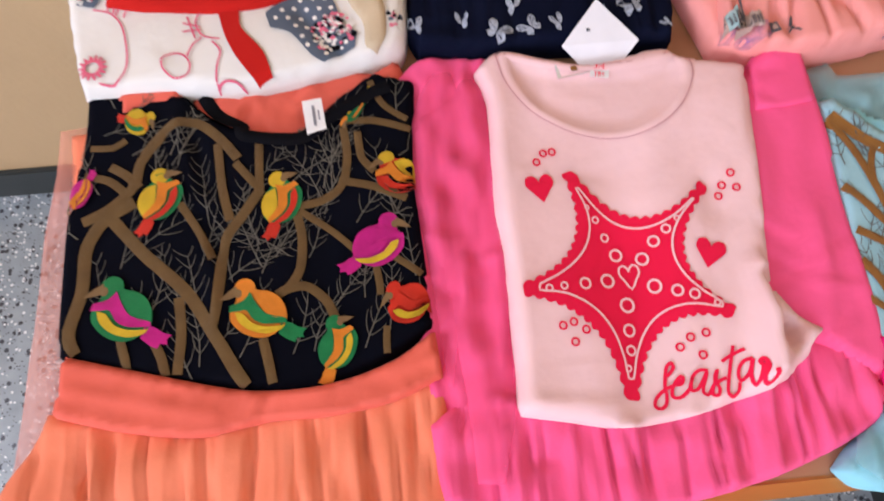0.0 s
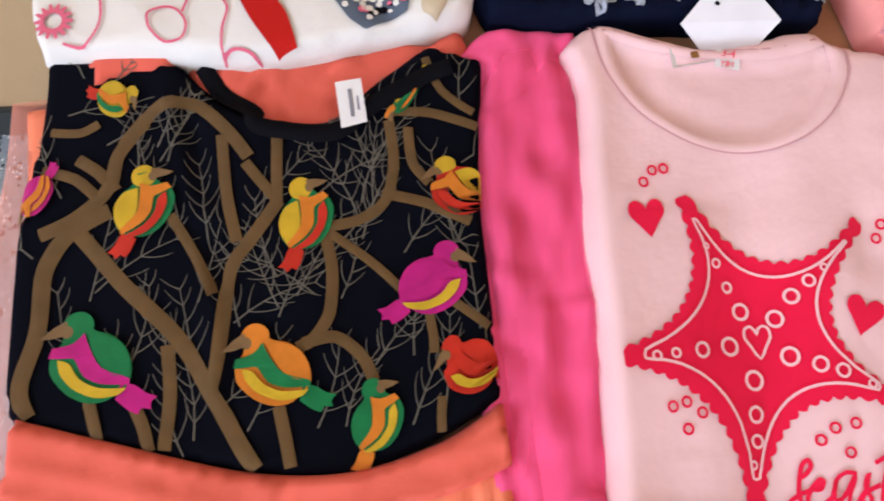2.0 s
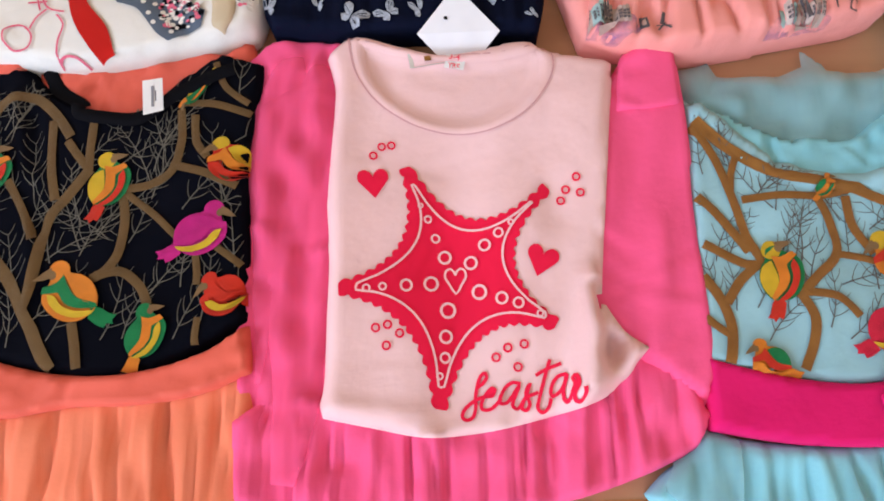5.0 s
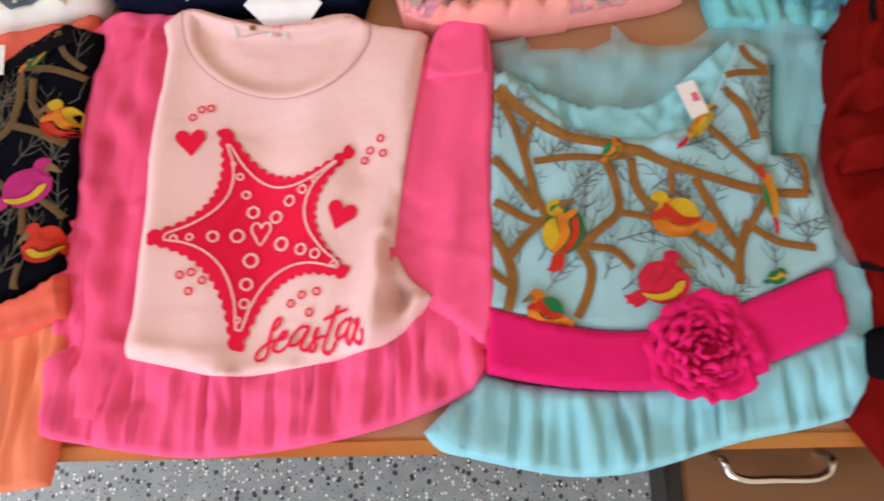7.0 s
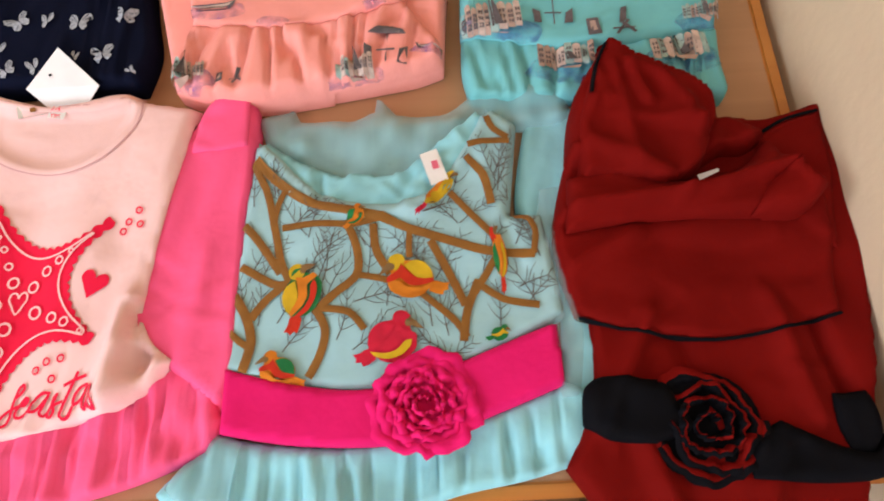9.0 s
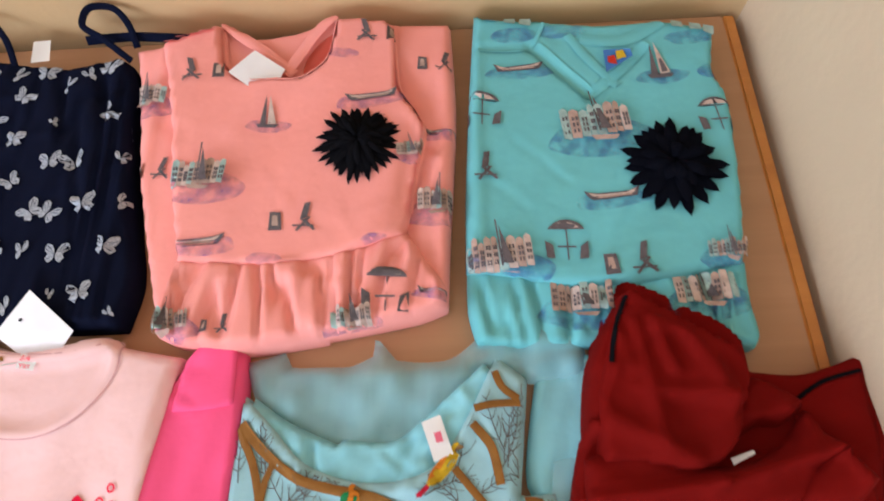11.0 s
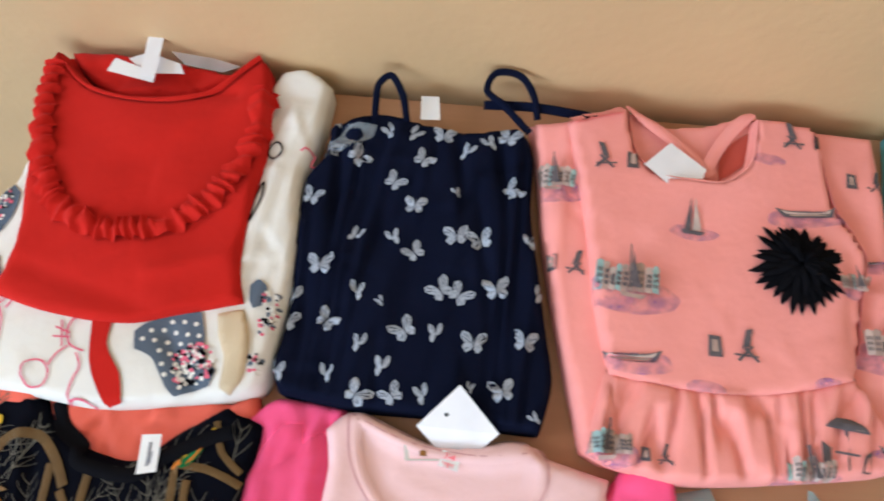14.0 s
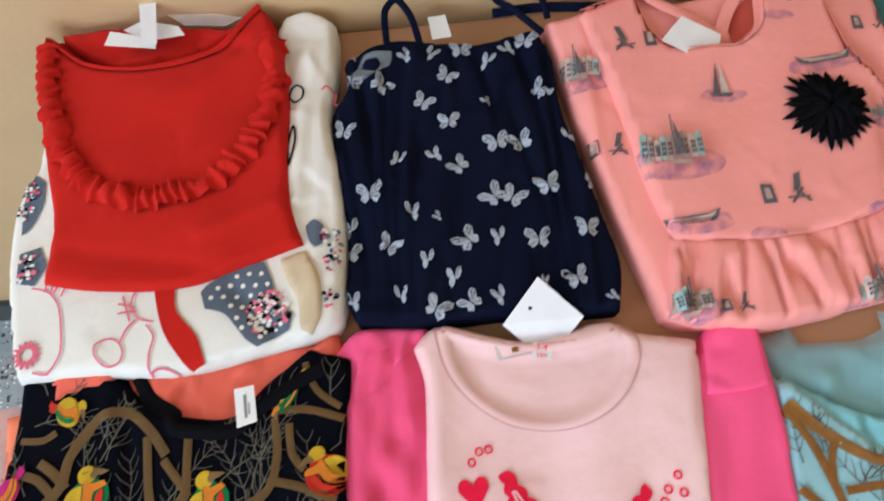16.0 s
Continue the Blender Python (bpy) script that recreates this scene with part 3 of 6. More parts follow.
for outline, label in (([(-147, 157), (-121, 175), (-99, 193), (-87, 182), (-89, 100), (-90, 26), (-95, -41), (-97, -71), (-111, -119), (-128, -117), (-129, -60), (-135, -6), (-145, 52), (-153, 120)], "sheer hot pink net over the sleeve"),):
    loose = Piece(outline, 0.010, under=(p_ls, p_rs, p_sk), lift=0.005, waves=(ripples(len(label), 0.004, 0.045), rumples(len(label), -170, -150, 170, 200, 60, 2.4)), edge=0.3, radius=0.012)
    loose.mesh("net_layer", HOT_NET, top, label, 0.0045, True)
net_over = Piece([(-130, 195), (-114, 197), (-106, 111), (-125, 64), (-129, -2), (-140, -63), (-144, -2), (-148, 51), (-155, 112), (-145, 172)], 0.004, under=(p_ls,), lift=0.004)
net_over.mesh("net_layer", HOT_NET, top, "sheer hot pink net layer", 0.005, True)

# star print: five tips, five hollow flanks, scalloped rim
TIPS = [(-37.0, 99.0), (66.0, 79.0), (64.0, -22.0), (-17.0, -75.0), (-84.0, 8.0)]
FLANKS = [(12.0, 57.0), (38.0, 27.0), (15.0, -26.0), (-38.0, -20.0), (-40.0, 42.0)]
INNER_TIPS = [(-34.0, 90.0), (58.0, 71.0), (62.0, -18.0), (-16.0, -66.0), (-77.0, 8.0)]
INNER_FLANKS = [(7.0, 49.0), (30.0, 27.0), (12.0, -17.0), (-31.0, -11.0), (-30.0, 41.0)]


def star_line(tips, flanks, blunt, bumps=0.0, n=26):
    """A five-armed star whose flanks bow in through the given points, with blunt tips."""
    centre = np.array(tips, float).mean(0)
    out = []
    for i in range(5):
        a, b = np.array(tips[i], float), np.array(tips[(i + 1) % 5], float)
        da, db = (a - centre) / np.linalg.norm(a - centre), (b - centre) / np.linalg.norm(b - centre)
        a = a + blunt * np.array([da[1], -da[0]])
        b = b - blunt * np.array([db[1], -db[0]])
        m = 2 * np.array(flanks[i], float) - (a + b) / 2
        for k in range(n):
            u = (k + 0.5) / n
            q = (1 - u) ** 2 * a + 2 * u * (1 - u) * m + u * u * b
            t = 2 * (1 - u) * (m - a) + 2 * u * (b - m)
            nn = np.array([-t[1], t[0]]) / (np.linalg.norm(t) + 1e-9)
            out.append(q + nn * bumps * (2 * abs(math.sin(math.pi * k / 4)) - 1))
    return np.array(out)


def inset(outline_mm, host, off):
    """A print whose outline keeps its corners."""
    p = Piece([(0, 0), (1, 0), (0, 1)], 0)
    p.poly, p.host, p.off = np.array(outline_mm) * MM, host, off
    return p


star = star_line(TIPS, FLANKS, 4.0, 1.3, 56)
starfish = inset(star, p_body, 0.0010).mesh("starfish_print", STAR_RED, top, "raspberry red starfish print with scalloped rim", 0.0013, True)
ribbon("outline_print", p_body, star_line(INNER_TIPS, INNER_FLANKS, 1.0, 0, 10), 1.6, STAR_LINE, starfish, 0.0022, True, "pale outline inside the starfish", n=2)
c0 = [(-3.0, 13.0)][0]
heart = [(0, -1), (-0.55, -0.3), (-0.95, 0.25), (-0.85, 0.75), (-0.45, 0.9), (-0.1, 0.65), (0, 0.4), (0.1, 0.65), (0.45, 0.9), (0.85, 0.75), (0.95, 0.25), (0.55, -0.3)]
ribbon("heart_outline_print", p_body, [(c0[0] + 7.6 * a, c0[1] + 9.5 * b) for a, b in heart], 1.5, STAR_LINE, starfish, 0.0024, True, n=2)


def ring(host, x, y, r, mat, owner, off):
    return ribbon("ring_print", host, [(x + r * math.cos(a), y + r * 1.05 * math.sin(a)) for a in np.arange(0, 6.28, 0.785)], 0.9 + r * 0.2, mat, owner, off, True, n=2)


for (x, y), r in zip([(-16.0, 44.0), (-21.0, 58.0), (-26.0, 68.0), (-10.0, 30.0), (8.0, 25.0), (18.0, 37.0), (28.0, 45.0), (37.0, 52.0), (-20.0, 11.0), (-37.0, 10.0), (-53.0, 9.0), (-64.0, 8.0), (13.0, 4.0), (28.0, -1.0), (39.0, -5.0), (53.0, -13.0), (-9.0, -8.0), (-11.0, -26.0), (-12.0, -40.0), (-16.0, -52.0)], [3.2, 2.8, 2, 4.6, 4.6, 4.2, 3.5, 2.2, 5, 4.2, 2.8, 2.8, 5, 4.2, 3.8, 2.4, 5.2, 4.4, 3.6, 2.4]):
    ring(p_body, x, y, r - 0.5, STAR_LINE, starfish, 0.0024)
for (hx, hy), tilt in zip([(-59.0, 85.0), (57.0, 24.0)], (6, -20)):
    motif("heart_print", p_body, [(heart, 0)], [STAR_RED], hx, hy, tilt, 11.5, top, off=0.001)
for dx, dy in [(-59.0, 106.0), (-53.0, 113.0), (-46.0, 114.0), (86.0, 85.0), (78.0, 76.0), (88.0, 73.0), (74.0, 68.0), (-58.0, -19.0), (-50.0, -17.0), (-42.0, -23.0), (-51.0, -31.0), (22.0, -41.0), (30.0, -35.0), (41.0, -33.0), (36.0, -48.0)]:
    ring(p_body, dx, dy, 2.5, STAR_RED, top, 0.0012)


def lettering(host, words, x, y, angle, size, mat, owner, shear=0.0, off=0.0012, name="lettering"):
    cu = bpy.data.curves.new("lettering", "FONT")
    cu.body, cu.size, cu.shear, cu.resolution_u = words, size * MM, shear, 3
    ob = bpy.data.objects.new("lettering", cu)
    scene.collection.objects.link(ob)
    bpy.context.view_layer.update()
    src = ob.to_mesh()
    c, s = math.cos(radians(angle)), math.sin(radians(angle))
    co = np.array([v.co[:2] for v in src.vertices])
    q = np.c_[x * MM + co[:, 0] * c - co[:, 1] * s, y * MM + co[:, 0] * s + co[:, 1] * c]
    faces = [tuple(p.vertices) for p in src.polygons]
    verts = np.c_[q, host.height(q[:, 0], q[:, 1]) + off]
    ob.to_mesh_clear()
    bpy.data.objects.remove(ob)
    return link_mesh(name, verts, faces, mat, owner, "", smooth=False)


# the word "seastar" in joined handwriting
for line in (
    [(9.0, -60.0), (12.0, -58.0), (15.0, -54.0), (14.0, -51.0), (11.0, -53.0), (9.0, -58.0), (7.0, -67.0), (7.0, -73.0), (5.0, -79.0), (1.0, -81.0), (-2.0, -79.0), (-1.0, -75.0), (3.0, -71.0), (8.0, -68.0), (14.0, -66.0), (19.0, -63.0)],
    [(14.0, -66.0), (18.0, -66.0), (20.0, -62.0), (18.0, -61.0), (14.0, -65.0), (11.0, -70.0), (11.0, -74.0), (15.0, -75.0), (19.0, -73.0), (24.0, -68.0)],
    [(37.0, -59.0), (32.0, -58.0), (27.0, -61.0), (23.0, -68.0), (23.0, -71.0), (27.0, -71.0), (31.0, -67.0), (36.0, -60.0), (32.0, -69.0), (31.0, -73.0), (34.0, -75.0), (37.0, -72.0)],
    [(37.0, -72.0), (40.0, -67.0), (43.0, -59.0), (40.0, -65.0), (42.0, -72.0), (40.0, -76.0), (37.0, -75.0), (39.0, -69.0), (45.0, -66.0), (48.0, -65.0)],
    [(57.0, -44.0), (53.0, -55.0), (49.0, -67.0), (47.0, -75.0), (50.0, -78.0), (54.0, -75.0), (56.0, -69.0)],
    [(47.0, -54.0), (55.0, -50.0), (64.0, -47.0)],
    [(67.0, -54.0), (62.0, -55.0), (58.0, -59.0), (56.0, -65.0), (57.0, -68.0), (62.0, -65.0), (65.0, -60.0), (67.0, -54.0), (64.0, -64.0), (64.0, -70.0), (66.0, -72.0), (68.0, -69.0)],
    [(68.0, -69.0), (71.0, -60.0), (70.0, -57.0), (72.0, -55.0), (73.0, -60.0), (70.0, -67.0), (71.0, -71.0), (74.0, -72.0), (76.0, -68.0), (76.0, -63.0)],
):
    ribbon("lettering", p_body, line, 2.3, STAR_RED, top, 0.0014, n=5)
lab = [(3, 182)][0]
motif("size_label", p_body, [([(-1, -0.8), (1, -0.8), (1, 0.8), (-1, 0.8)], 0)], [LABEL], lab[0], lab[1], -12, 7.5, top, off=0.002, flat=True)
lettering(p_body, "3-4", lab[0] - 5, lab[1] + 1.5, -12, 6.5, STAR_RED, top, 0, 0.0026)
lettering(p_body, "YRS", lab[0] - 6, lab[1] - 4.5, -12, 5.5, STAR_RED, top, 0, 0.0026)
motif("brand_label", p_body, [([(-1, -0.35), (1, -0.5), (1, 0.4), (-1, 0.5)], 0), ([(-0.1, -0.15), (0.3, -0.2), (0.25, 0.12), (-0.1, 0.12)], 1)], [LABEL, RUST_T], lab[0] - 22, lab[1] + 3, 10, 13, top, off=0.002)


# birds and branches: a plump bird that faces left, in layers that follow its back
BODY = [(-0.88, 0.2), (-0.66, 0.48), (-0.6, 0.85), (-0.2, 0.98), (0.08, 0.72), (0.45, 0.6), (0.78, 0.32), (0.95, -0.1), (0.9, -0.5), (0.45, -0.86), (0.0, -0.9), (-0.5, -0.66), (-0.88, -0.2)]
HEAD = disc(-0.32, 0.84, 0.36, 0.34)
BEAK = [(-0.58, 0.98), (-0.86, 0.84), (-1.16, 0.58), (-0.9, 0.58), (-0.56, 0.66)]
CHEEK = disc(-0.56, 0.72, 0.13, 0.15, n=8)
BACK_PATCH = [(-0.05, 0.56), (0.35, 0.6), (0.75, 0.36), (0.93, -0.05), (0.92, -0.4), (0.5, -0.3), (0.2, 0.0)]
BAND = [(-0.92, 0.14), (-0.86, 0.36), (-0.4, 0.45), (-0.15, 0.68), (0.0, 0.3), (0.3, -0.15), (0.9, -0.4), (0.92, -0.55), (0.3, -0.5), (-0.1, -0.3), (-0.35, 0.1), (-0.6, 0.12)]
BAND2 = [(-0.72, 0.1), (-0.45, 0.0), (-0.2, -0.35), (0.25, -0.58), (0.85, -0.62), (0.68, -0.76), (0.2, -0.8), (-0.35, -0.55), (-0.65, -0.2)]
TAIL = [(0.7, -0.55), (0.98, -0.55), (1.25, -0.75), (1.5, -0.84), (1.36, -0.98), (1.38, -1.12), (1.16, -1.08), (1.08, -1.22), (0.86, -1.1), (0.6, -0.86)]


def bird(host, cloth_piece, tail, head, colours, owner, flip, bulk=1.0):
    """A stitched bird between its tail and head; colours: belly, head, back, band, lower band, tail. flip: it faces right."""
    sx = -1 if flip else 1
    hd, tl = np.array((-0.35 * sx, 0.85)), np.array((1.2 * sx, -0.95))
    want, have = np.array(head, float) - np.array(tail, float), hd - tl
    size = 0.9 * np.linalg.norm(want) / np.linalg.norm(have)
    angle = math.degrees(math.atan2(want[1], want[0]) - math.atan2(have[1], have[0]))
    axis = have / np.linalg.norm(have)
    side = np.array((-axis[1], axis[0]))

    def sq(pts):
        out = []
        for a, b in pts:
            v = np.array((a * sx, b), float) - (hd + tl) / 2
            out.append(tuple(axis * (v @ axis) + side * (v @ side) * bulk))
        return out
    x, y = (np.array(head, float) + np.array(tail, float)) / 2
    ob = motif("bird_embroidery", host, [(sq(TAIL), 5), (sq(BODY), 0), (sq(HEAD), 1), (sq(BEAK), 6), (sq(CHEEK), 6)], [*colours, BEAK_T], x, y, angle, size, owner, False, 0.0024, cloth_piece)
    if ob:
        motif("wing", host, [(sq(BACK_PATCH), 2), (sq(BAND), 3), (sq(BAND2), 4)], [*colours, BEAK_T], x, y, angle, size, ob, False, 0.0032, cloth_piece)
    return ob


def twig(host, x, y, angle, length, mat, owner, seed, inside):
    r = rng(seed)
    verts, faces = [], []

    def stroke(x0, y0, a, size, bend, width):
        pts = []
        for i in range(6):
            u = i / 5
            pts.append((x0, y0, a, u))
            a += bend / 5
            x0 += size / 5 * math.cos(a)
            y0 += size / 5 * math.sin(a)
        k0 = len(verts)
        for px, py, aa, u in pts:
            w = width * (1 - 0.5 * u) / 2
            for s in (-1, 1):
                verts.append((px - math.sin(aa) * w * s, py + math.cos(aa) * w * s))
        for i in range(5):
            a0 = k0 + 2 * i
            faces.append((a0, a0 + 2, a0 + 3, a0 + 1))
        return pts
    spine = stroke(x, y, radians(angle), length, r.uniform(-0.6, 0.6), 0.95)
    for i in (1, 2, 3, 4, 5):
        for s in (-1, 1):
            if r.rand() < 0.85:
                px, py, aa, u = spine[i]
                stroke(px, py, aa + s * r.uniform(0.8, 1.1), length * r.uniform(0.34, 0.5) * (1 - 0.45 * u), -s * r.uniform(0.4, 0.8), 0.7)
    v = np.array(verts) * MM
    d = signed(inside.poly, v[:, 0], v[:, 1])[0]
    good = [f for f in faces if min(d[list(f)]) > 0.002]
    if not good:
        return None
    z = host.height(v[:, 0], v[:, 1]) + 0.0013
    return link_mesh("twig_embroidery", np.c_[v, z], good, mat, owner)


def scatter_twigs(host, count, length, mat, owner, seed):
    """Fine stitched twigs over the free cloth."""
    r = rng(seed)
    lo, hi = host.poly.min(0) / MM, host.poly.max(0) / MM
    for k in range(count):
        twig(host, r.uniform(lo[0] + 8, hi[0] - 8), r.uniform(lo[1] + 8, hi[1] - 20), r.uniform(40, 140), length * r.uniform(0.7, 1.2), mat, owner, seed + k, host)

# dark frock with birds
frock = garment("bird_frock", -270, 30, "navy frock embroidered with birds and branches, coral sash, peach skirt")
f_sk = Piece([(-418, -43), (-375, -53), (-317, -63), (-270, -58), (-179, -49), (-145, -40), (-142, -81), (-143, -132), (-147, -163), (-225, -170), (-333, -163), (-441, -149), (-450, -101), (-427, -67)], 0.012, waves=(gathers(21, [(-450, -40), (-370, -55), (-310, -64), (-220, -60), (-120, -40)], 0.0050, 0.0145, 0.10, 4), ripples(22, 0.002, 0.08), rumples(220, -430, -160, -130, -50, 10, 0.6)), radius=0.0072)
f_b = Piece([(-403, 200), (-365, 199), (-334, 210), (-322, 188), (-288, 163), (-239, 156), (-212, 178), (-178, 203), (-145, 192), (-151, 103), (-149, 34), (-147, -10), (-181, -29), (-230, -45), (-288, -40), (-355, -23), (-410, -7), (-413, 72), (-408, 127), (-403, 165)], 0.022, waves=(ripples(23, 0.0012, 0.12), rumples(230, -400, -40, -140, 180, 16, 1.0), creases((-318, 150, -300, 60, 6, -5), (-306, 100, -298, 0, 7, 4), (-330, 170, -310, 100, 6, 4))), radius=0.0072)
f_sash = Piece([(-403, -7), (-348, -23), (-280, -41), (-227, -43), (-176, -29), (-147, -11), (-144, -45), (-178, -58), (-224, -64), (-265, -64), (-310, -70), (-365, -61), (-408, -48)], 0.0245, under=(f_b, f_sk), waves=(creases((-400, -30, -300, -56, 5, 1.8), (-270, -50, -140, -32, 5, 1.6), (-262, -45, -270, -68, 4, -2.5)), ripples(24, 0.001, 0.06), rumples(240, -400, -70, -130, -10, 14, 0.9)), radius=0.0018, lift=0.0025)
f_back = Piece([(-325, 195), (-286, 199), (-241, 201), (-204, 213), (-177, 205), (-158, 220), (-151, 198), (-179, 179), (-206, 172), (-233, 149), (-286, 154), (-312, 169)], 0.014, waves=(ripples(25, 0.0012, 0.05), rumples(250, -330, 150, -150, 215, 20, 3.0)))
f_strap = Piece([(-380, 197), (-329, 205), (-326, 189), (-375, 176)], 0.024, radius=0.0036)
f_net = Piece([(-430, 179), (-405, 182), (-406, 97), (-409, -6), (-414, -45), (-421, -67), (-424, -124), (-457, -121), (-442, -87), (-436, 13), (-435, 91), (-430, 132)], 0.006, waves=(ripples(26, 0.002, 0.07, (1.5, 0.4)),))
f_side = Piece([(-419, 172), (-399, 175), (-396, 92), (-401, -9), (-406, -48), (-410, -47), (-409, 8), (-413, 93)], 0.010, waves=(ripples(27, 0.001, 0.05),))
f_sk.mesh("skirt", PEACH, frock, "gathered peach skirt", 0.0035)
f_back.mesh("neck_lining", CORAL, frock, "coral lining inside the neck")
f_side.mesh("side_panel", PEACH, frock, "folded coral side of the skirt")
f_b.mesh("bodice", NIGHT, frock, "", 0.004)
f_sash.mesh("sash", CORAL, frock, "smooth coral satin sash", 0.003)
f_strap.mesh("shoulder_lining", CORAL, frock)
f_net.mesh("net_layer", CORAL_NET, frock, "sheer coral net edge", 0.005, True)
ribbon("neck_facing", f_b, [(-312, 192), (-300, 173), (-282, 161), (-278, 150), (-255, 145), (-233, 145), (-213, 160), (-179, 179), (-165, 184)], 11, BLACK_CLOTH, frock, 0.003, label="black neck facing", bulge=0.002)
for line, width in (
    ([(-396, 90), (-377, 99), (-360, 116), (-356, 136), (-342, 155)], 9.0),
    ([(-379, 95), (-352, 63), (-320, 31), (-301, 0), (-286, -26), (-278, -39)], 10.6),
    ([(-379, 134), (-366, 125), (-356, 114)], 8.2),
    ([(-354, 141), (-335, 163), (-315, 165), (-297, 150), (-283, 131)], 9.0),
    ([(-299, 146), (-295, 110), (-289, 82)], 7.8),
    ([(-266, 105), (-281, 84), (-292, 68), (-295, 43), (-298, 19), (-302, -2)], 8.6),
    ([(-267, 150), (-267, 123), (-267, 104)], 7.3),
    ([(-326, 99), (-312, 76), (-301, 53)], 6.9),
    ([(-285, 128), (-275, 115), (-266, 104)], 7.3),
    ([(-203, 151), (-201, 124), (-207, 102), (-222, 92), (-239, 89)], 7.3),
    ([(-208, 107), (-183, 100), (-149, 84)], 7.3),
    ([(-241, 85), (-237, 64), (-239, 39), (-248, 26), (-256, 22)], 7.8),
    ([(-238, 85), (-216, 68), (-199, 51)], 6.1),
    ([(-253, 24), (-236, 27), (-222, 16), (-216, 3)], 7.8),
    ([(-192, 146), (-190, 124), (-181, 112)], 6.9),
    ([(-204, 156), (-178, 155), (-151, 146)], 6.9),
    ([(-180, 191), (-171, 169), (-153, 155)], 6.1),
    ([(-325, 27), (-323, 0), (-325, -27)], 8.2),
    ([(-364, 0), (-360, -16), (-360, -23)], 7.3),
    ([(-342, -2), (-336, -15), (-333, -27)], 7.8),
    ([(-266, -8), (-263, -23), (-260, -39)], 7.8),
    ([(-185, 39), (-183, 24), (-183, 16)], 6.1),
    ([(-180, -7), (-181, -19), (-181, -28)], 5.7),
    ([(-172, 44), (-156, 32), (-139, 18)], 6.1),
    ([(-359, 103), (-381, 90), (-393, 70), (-394, 37), (-400, 5), (-387, -19)], 10.4),
    ([(-398, 128), (-379, 122), (-363, 107)], 7.4),
    ([(-395, 151), (-378, 150), (-368, 155)], 6.1)):
    ribbon("branch_embroidery", f_b, line, width * 0.85, BROWN_T, frock, 0.0014, bulge=0.0005, inside=f_b)
for i, (tx, ty) in enumerate([(-310, 12), (-309, 49), (-305, 84), (-266, 39), (-267, 61), (-243, 109), (-220, 102), (-220, 81), (-197, 72), (-175, 74), (-194, 15), (-178, -10), (-196, -21), (-246, -20), (-252, 141), (-335, 140), (-374, 14), (-368, 53), (-345, 15), (-310, -23), (-339, -12), (-287, 35), (-215, 11), (-162, 124), (-214, 121), (-363, 142), (-386, 161), (-157, 28)]):
    twig(f_b, tx, ty, (100, 75, 95, 70, 120, 45, 85, 80, 60, 20, 95, 80, 70, 60, 40, 70, 110, 80, 60, 85, 100, 110, 60, 30, 70, 30, 20, 95)[i], 46, TWIG_T, frock, 100 + i, f_b)
scatter_twigs(f_b, 40, 46, TWIG_T, frock, 700)
for tail, head, cols, flip, bulk in (
    ((-354, 77), (-340, 125), (GREEN_T, YELLOW_T, YELLOW_T, ORANGE_T, RED_T, RED_T), True, 1.0),
    ((-261, 65), (-253, 114), (GREEN_T, YELLOW_T, YELLOW_T, ORANGE_T, RED_T, RED_T), True, 0.95),
    ((-209, 36), (-171, 73), (PINK_T, PINK_T, PINK_T, PINK_T, YELLOW_T, PINK_T), True, 1.0),
    ((-334, -4), (-375, 42), (GREEN_T, GREEN_T, GREEN_T, PINK_T, YELLOW_T, PINK_T), False, 1.0),
    ((-240, -8), (-281, 31), (ORANGE_T, ORANGE_T, ORANGE_T, GREEN_T, YELLOW_T, GREEN_T), False, 1.0),
    ((-225, -43), (-216, 1), (GREEN_T, GREEN_T, GREEN_T, ORANGE_T, YELLOW_T, ORANGE_T), True, 0.95),
    ((-140, 5), (-176, 19), (RED_T, RED_T, RED_T, RED_T, YELLOW_T, RED_T), False, 1.3),
    ((-139, 95), (-174, 123), (RED_T, YELLOW_T, YELLOW_T, ORANGE_T, RED_T, RED_T), False, 1.1),
    ((-180, 185), (-203, 154), (GREEN_T, ORANGE_T, YELLOW_T, GREEN_T, ORANGE_T, YELLOW_T), False, 0.4),
    ((-375, 175), (-348, 172), (YELLOW_T, YELLOW_T, YELLOW_T, ORANGE_T, GREEN_T, RED_T), True, 1.3),
    (*[(-391, 132), (-411, 103)], (PINK_T, ORANGE_T, PINK_T, ORANGE_T, ORANGE_T, PINK_T), False, 0.8)):
    bird(f_b, f_b, tail, head, cols, frock, flip, bulk)
q = [(-224, 161)][0]
motif("brand_label", f_b, [([(-0.55, -1), (0.5, -0.9), (0.55, 1), (-0.5, 1)], 0), ([(-0.1, -0.6), (0.05, -0.6), (0.1, 0.6), (-0.05, 0.6)], 1), ([(0.22, -0.5), (0.3, -0.5), (0.33, 0.1), (0.25, 0.1)], 1)], [LABEL, INK], q[0], q[1], 8, 14.5, frock, off=0.010, flat=True)

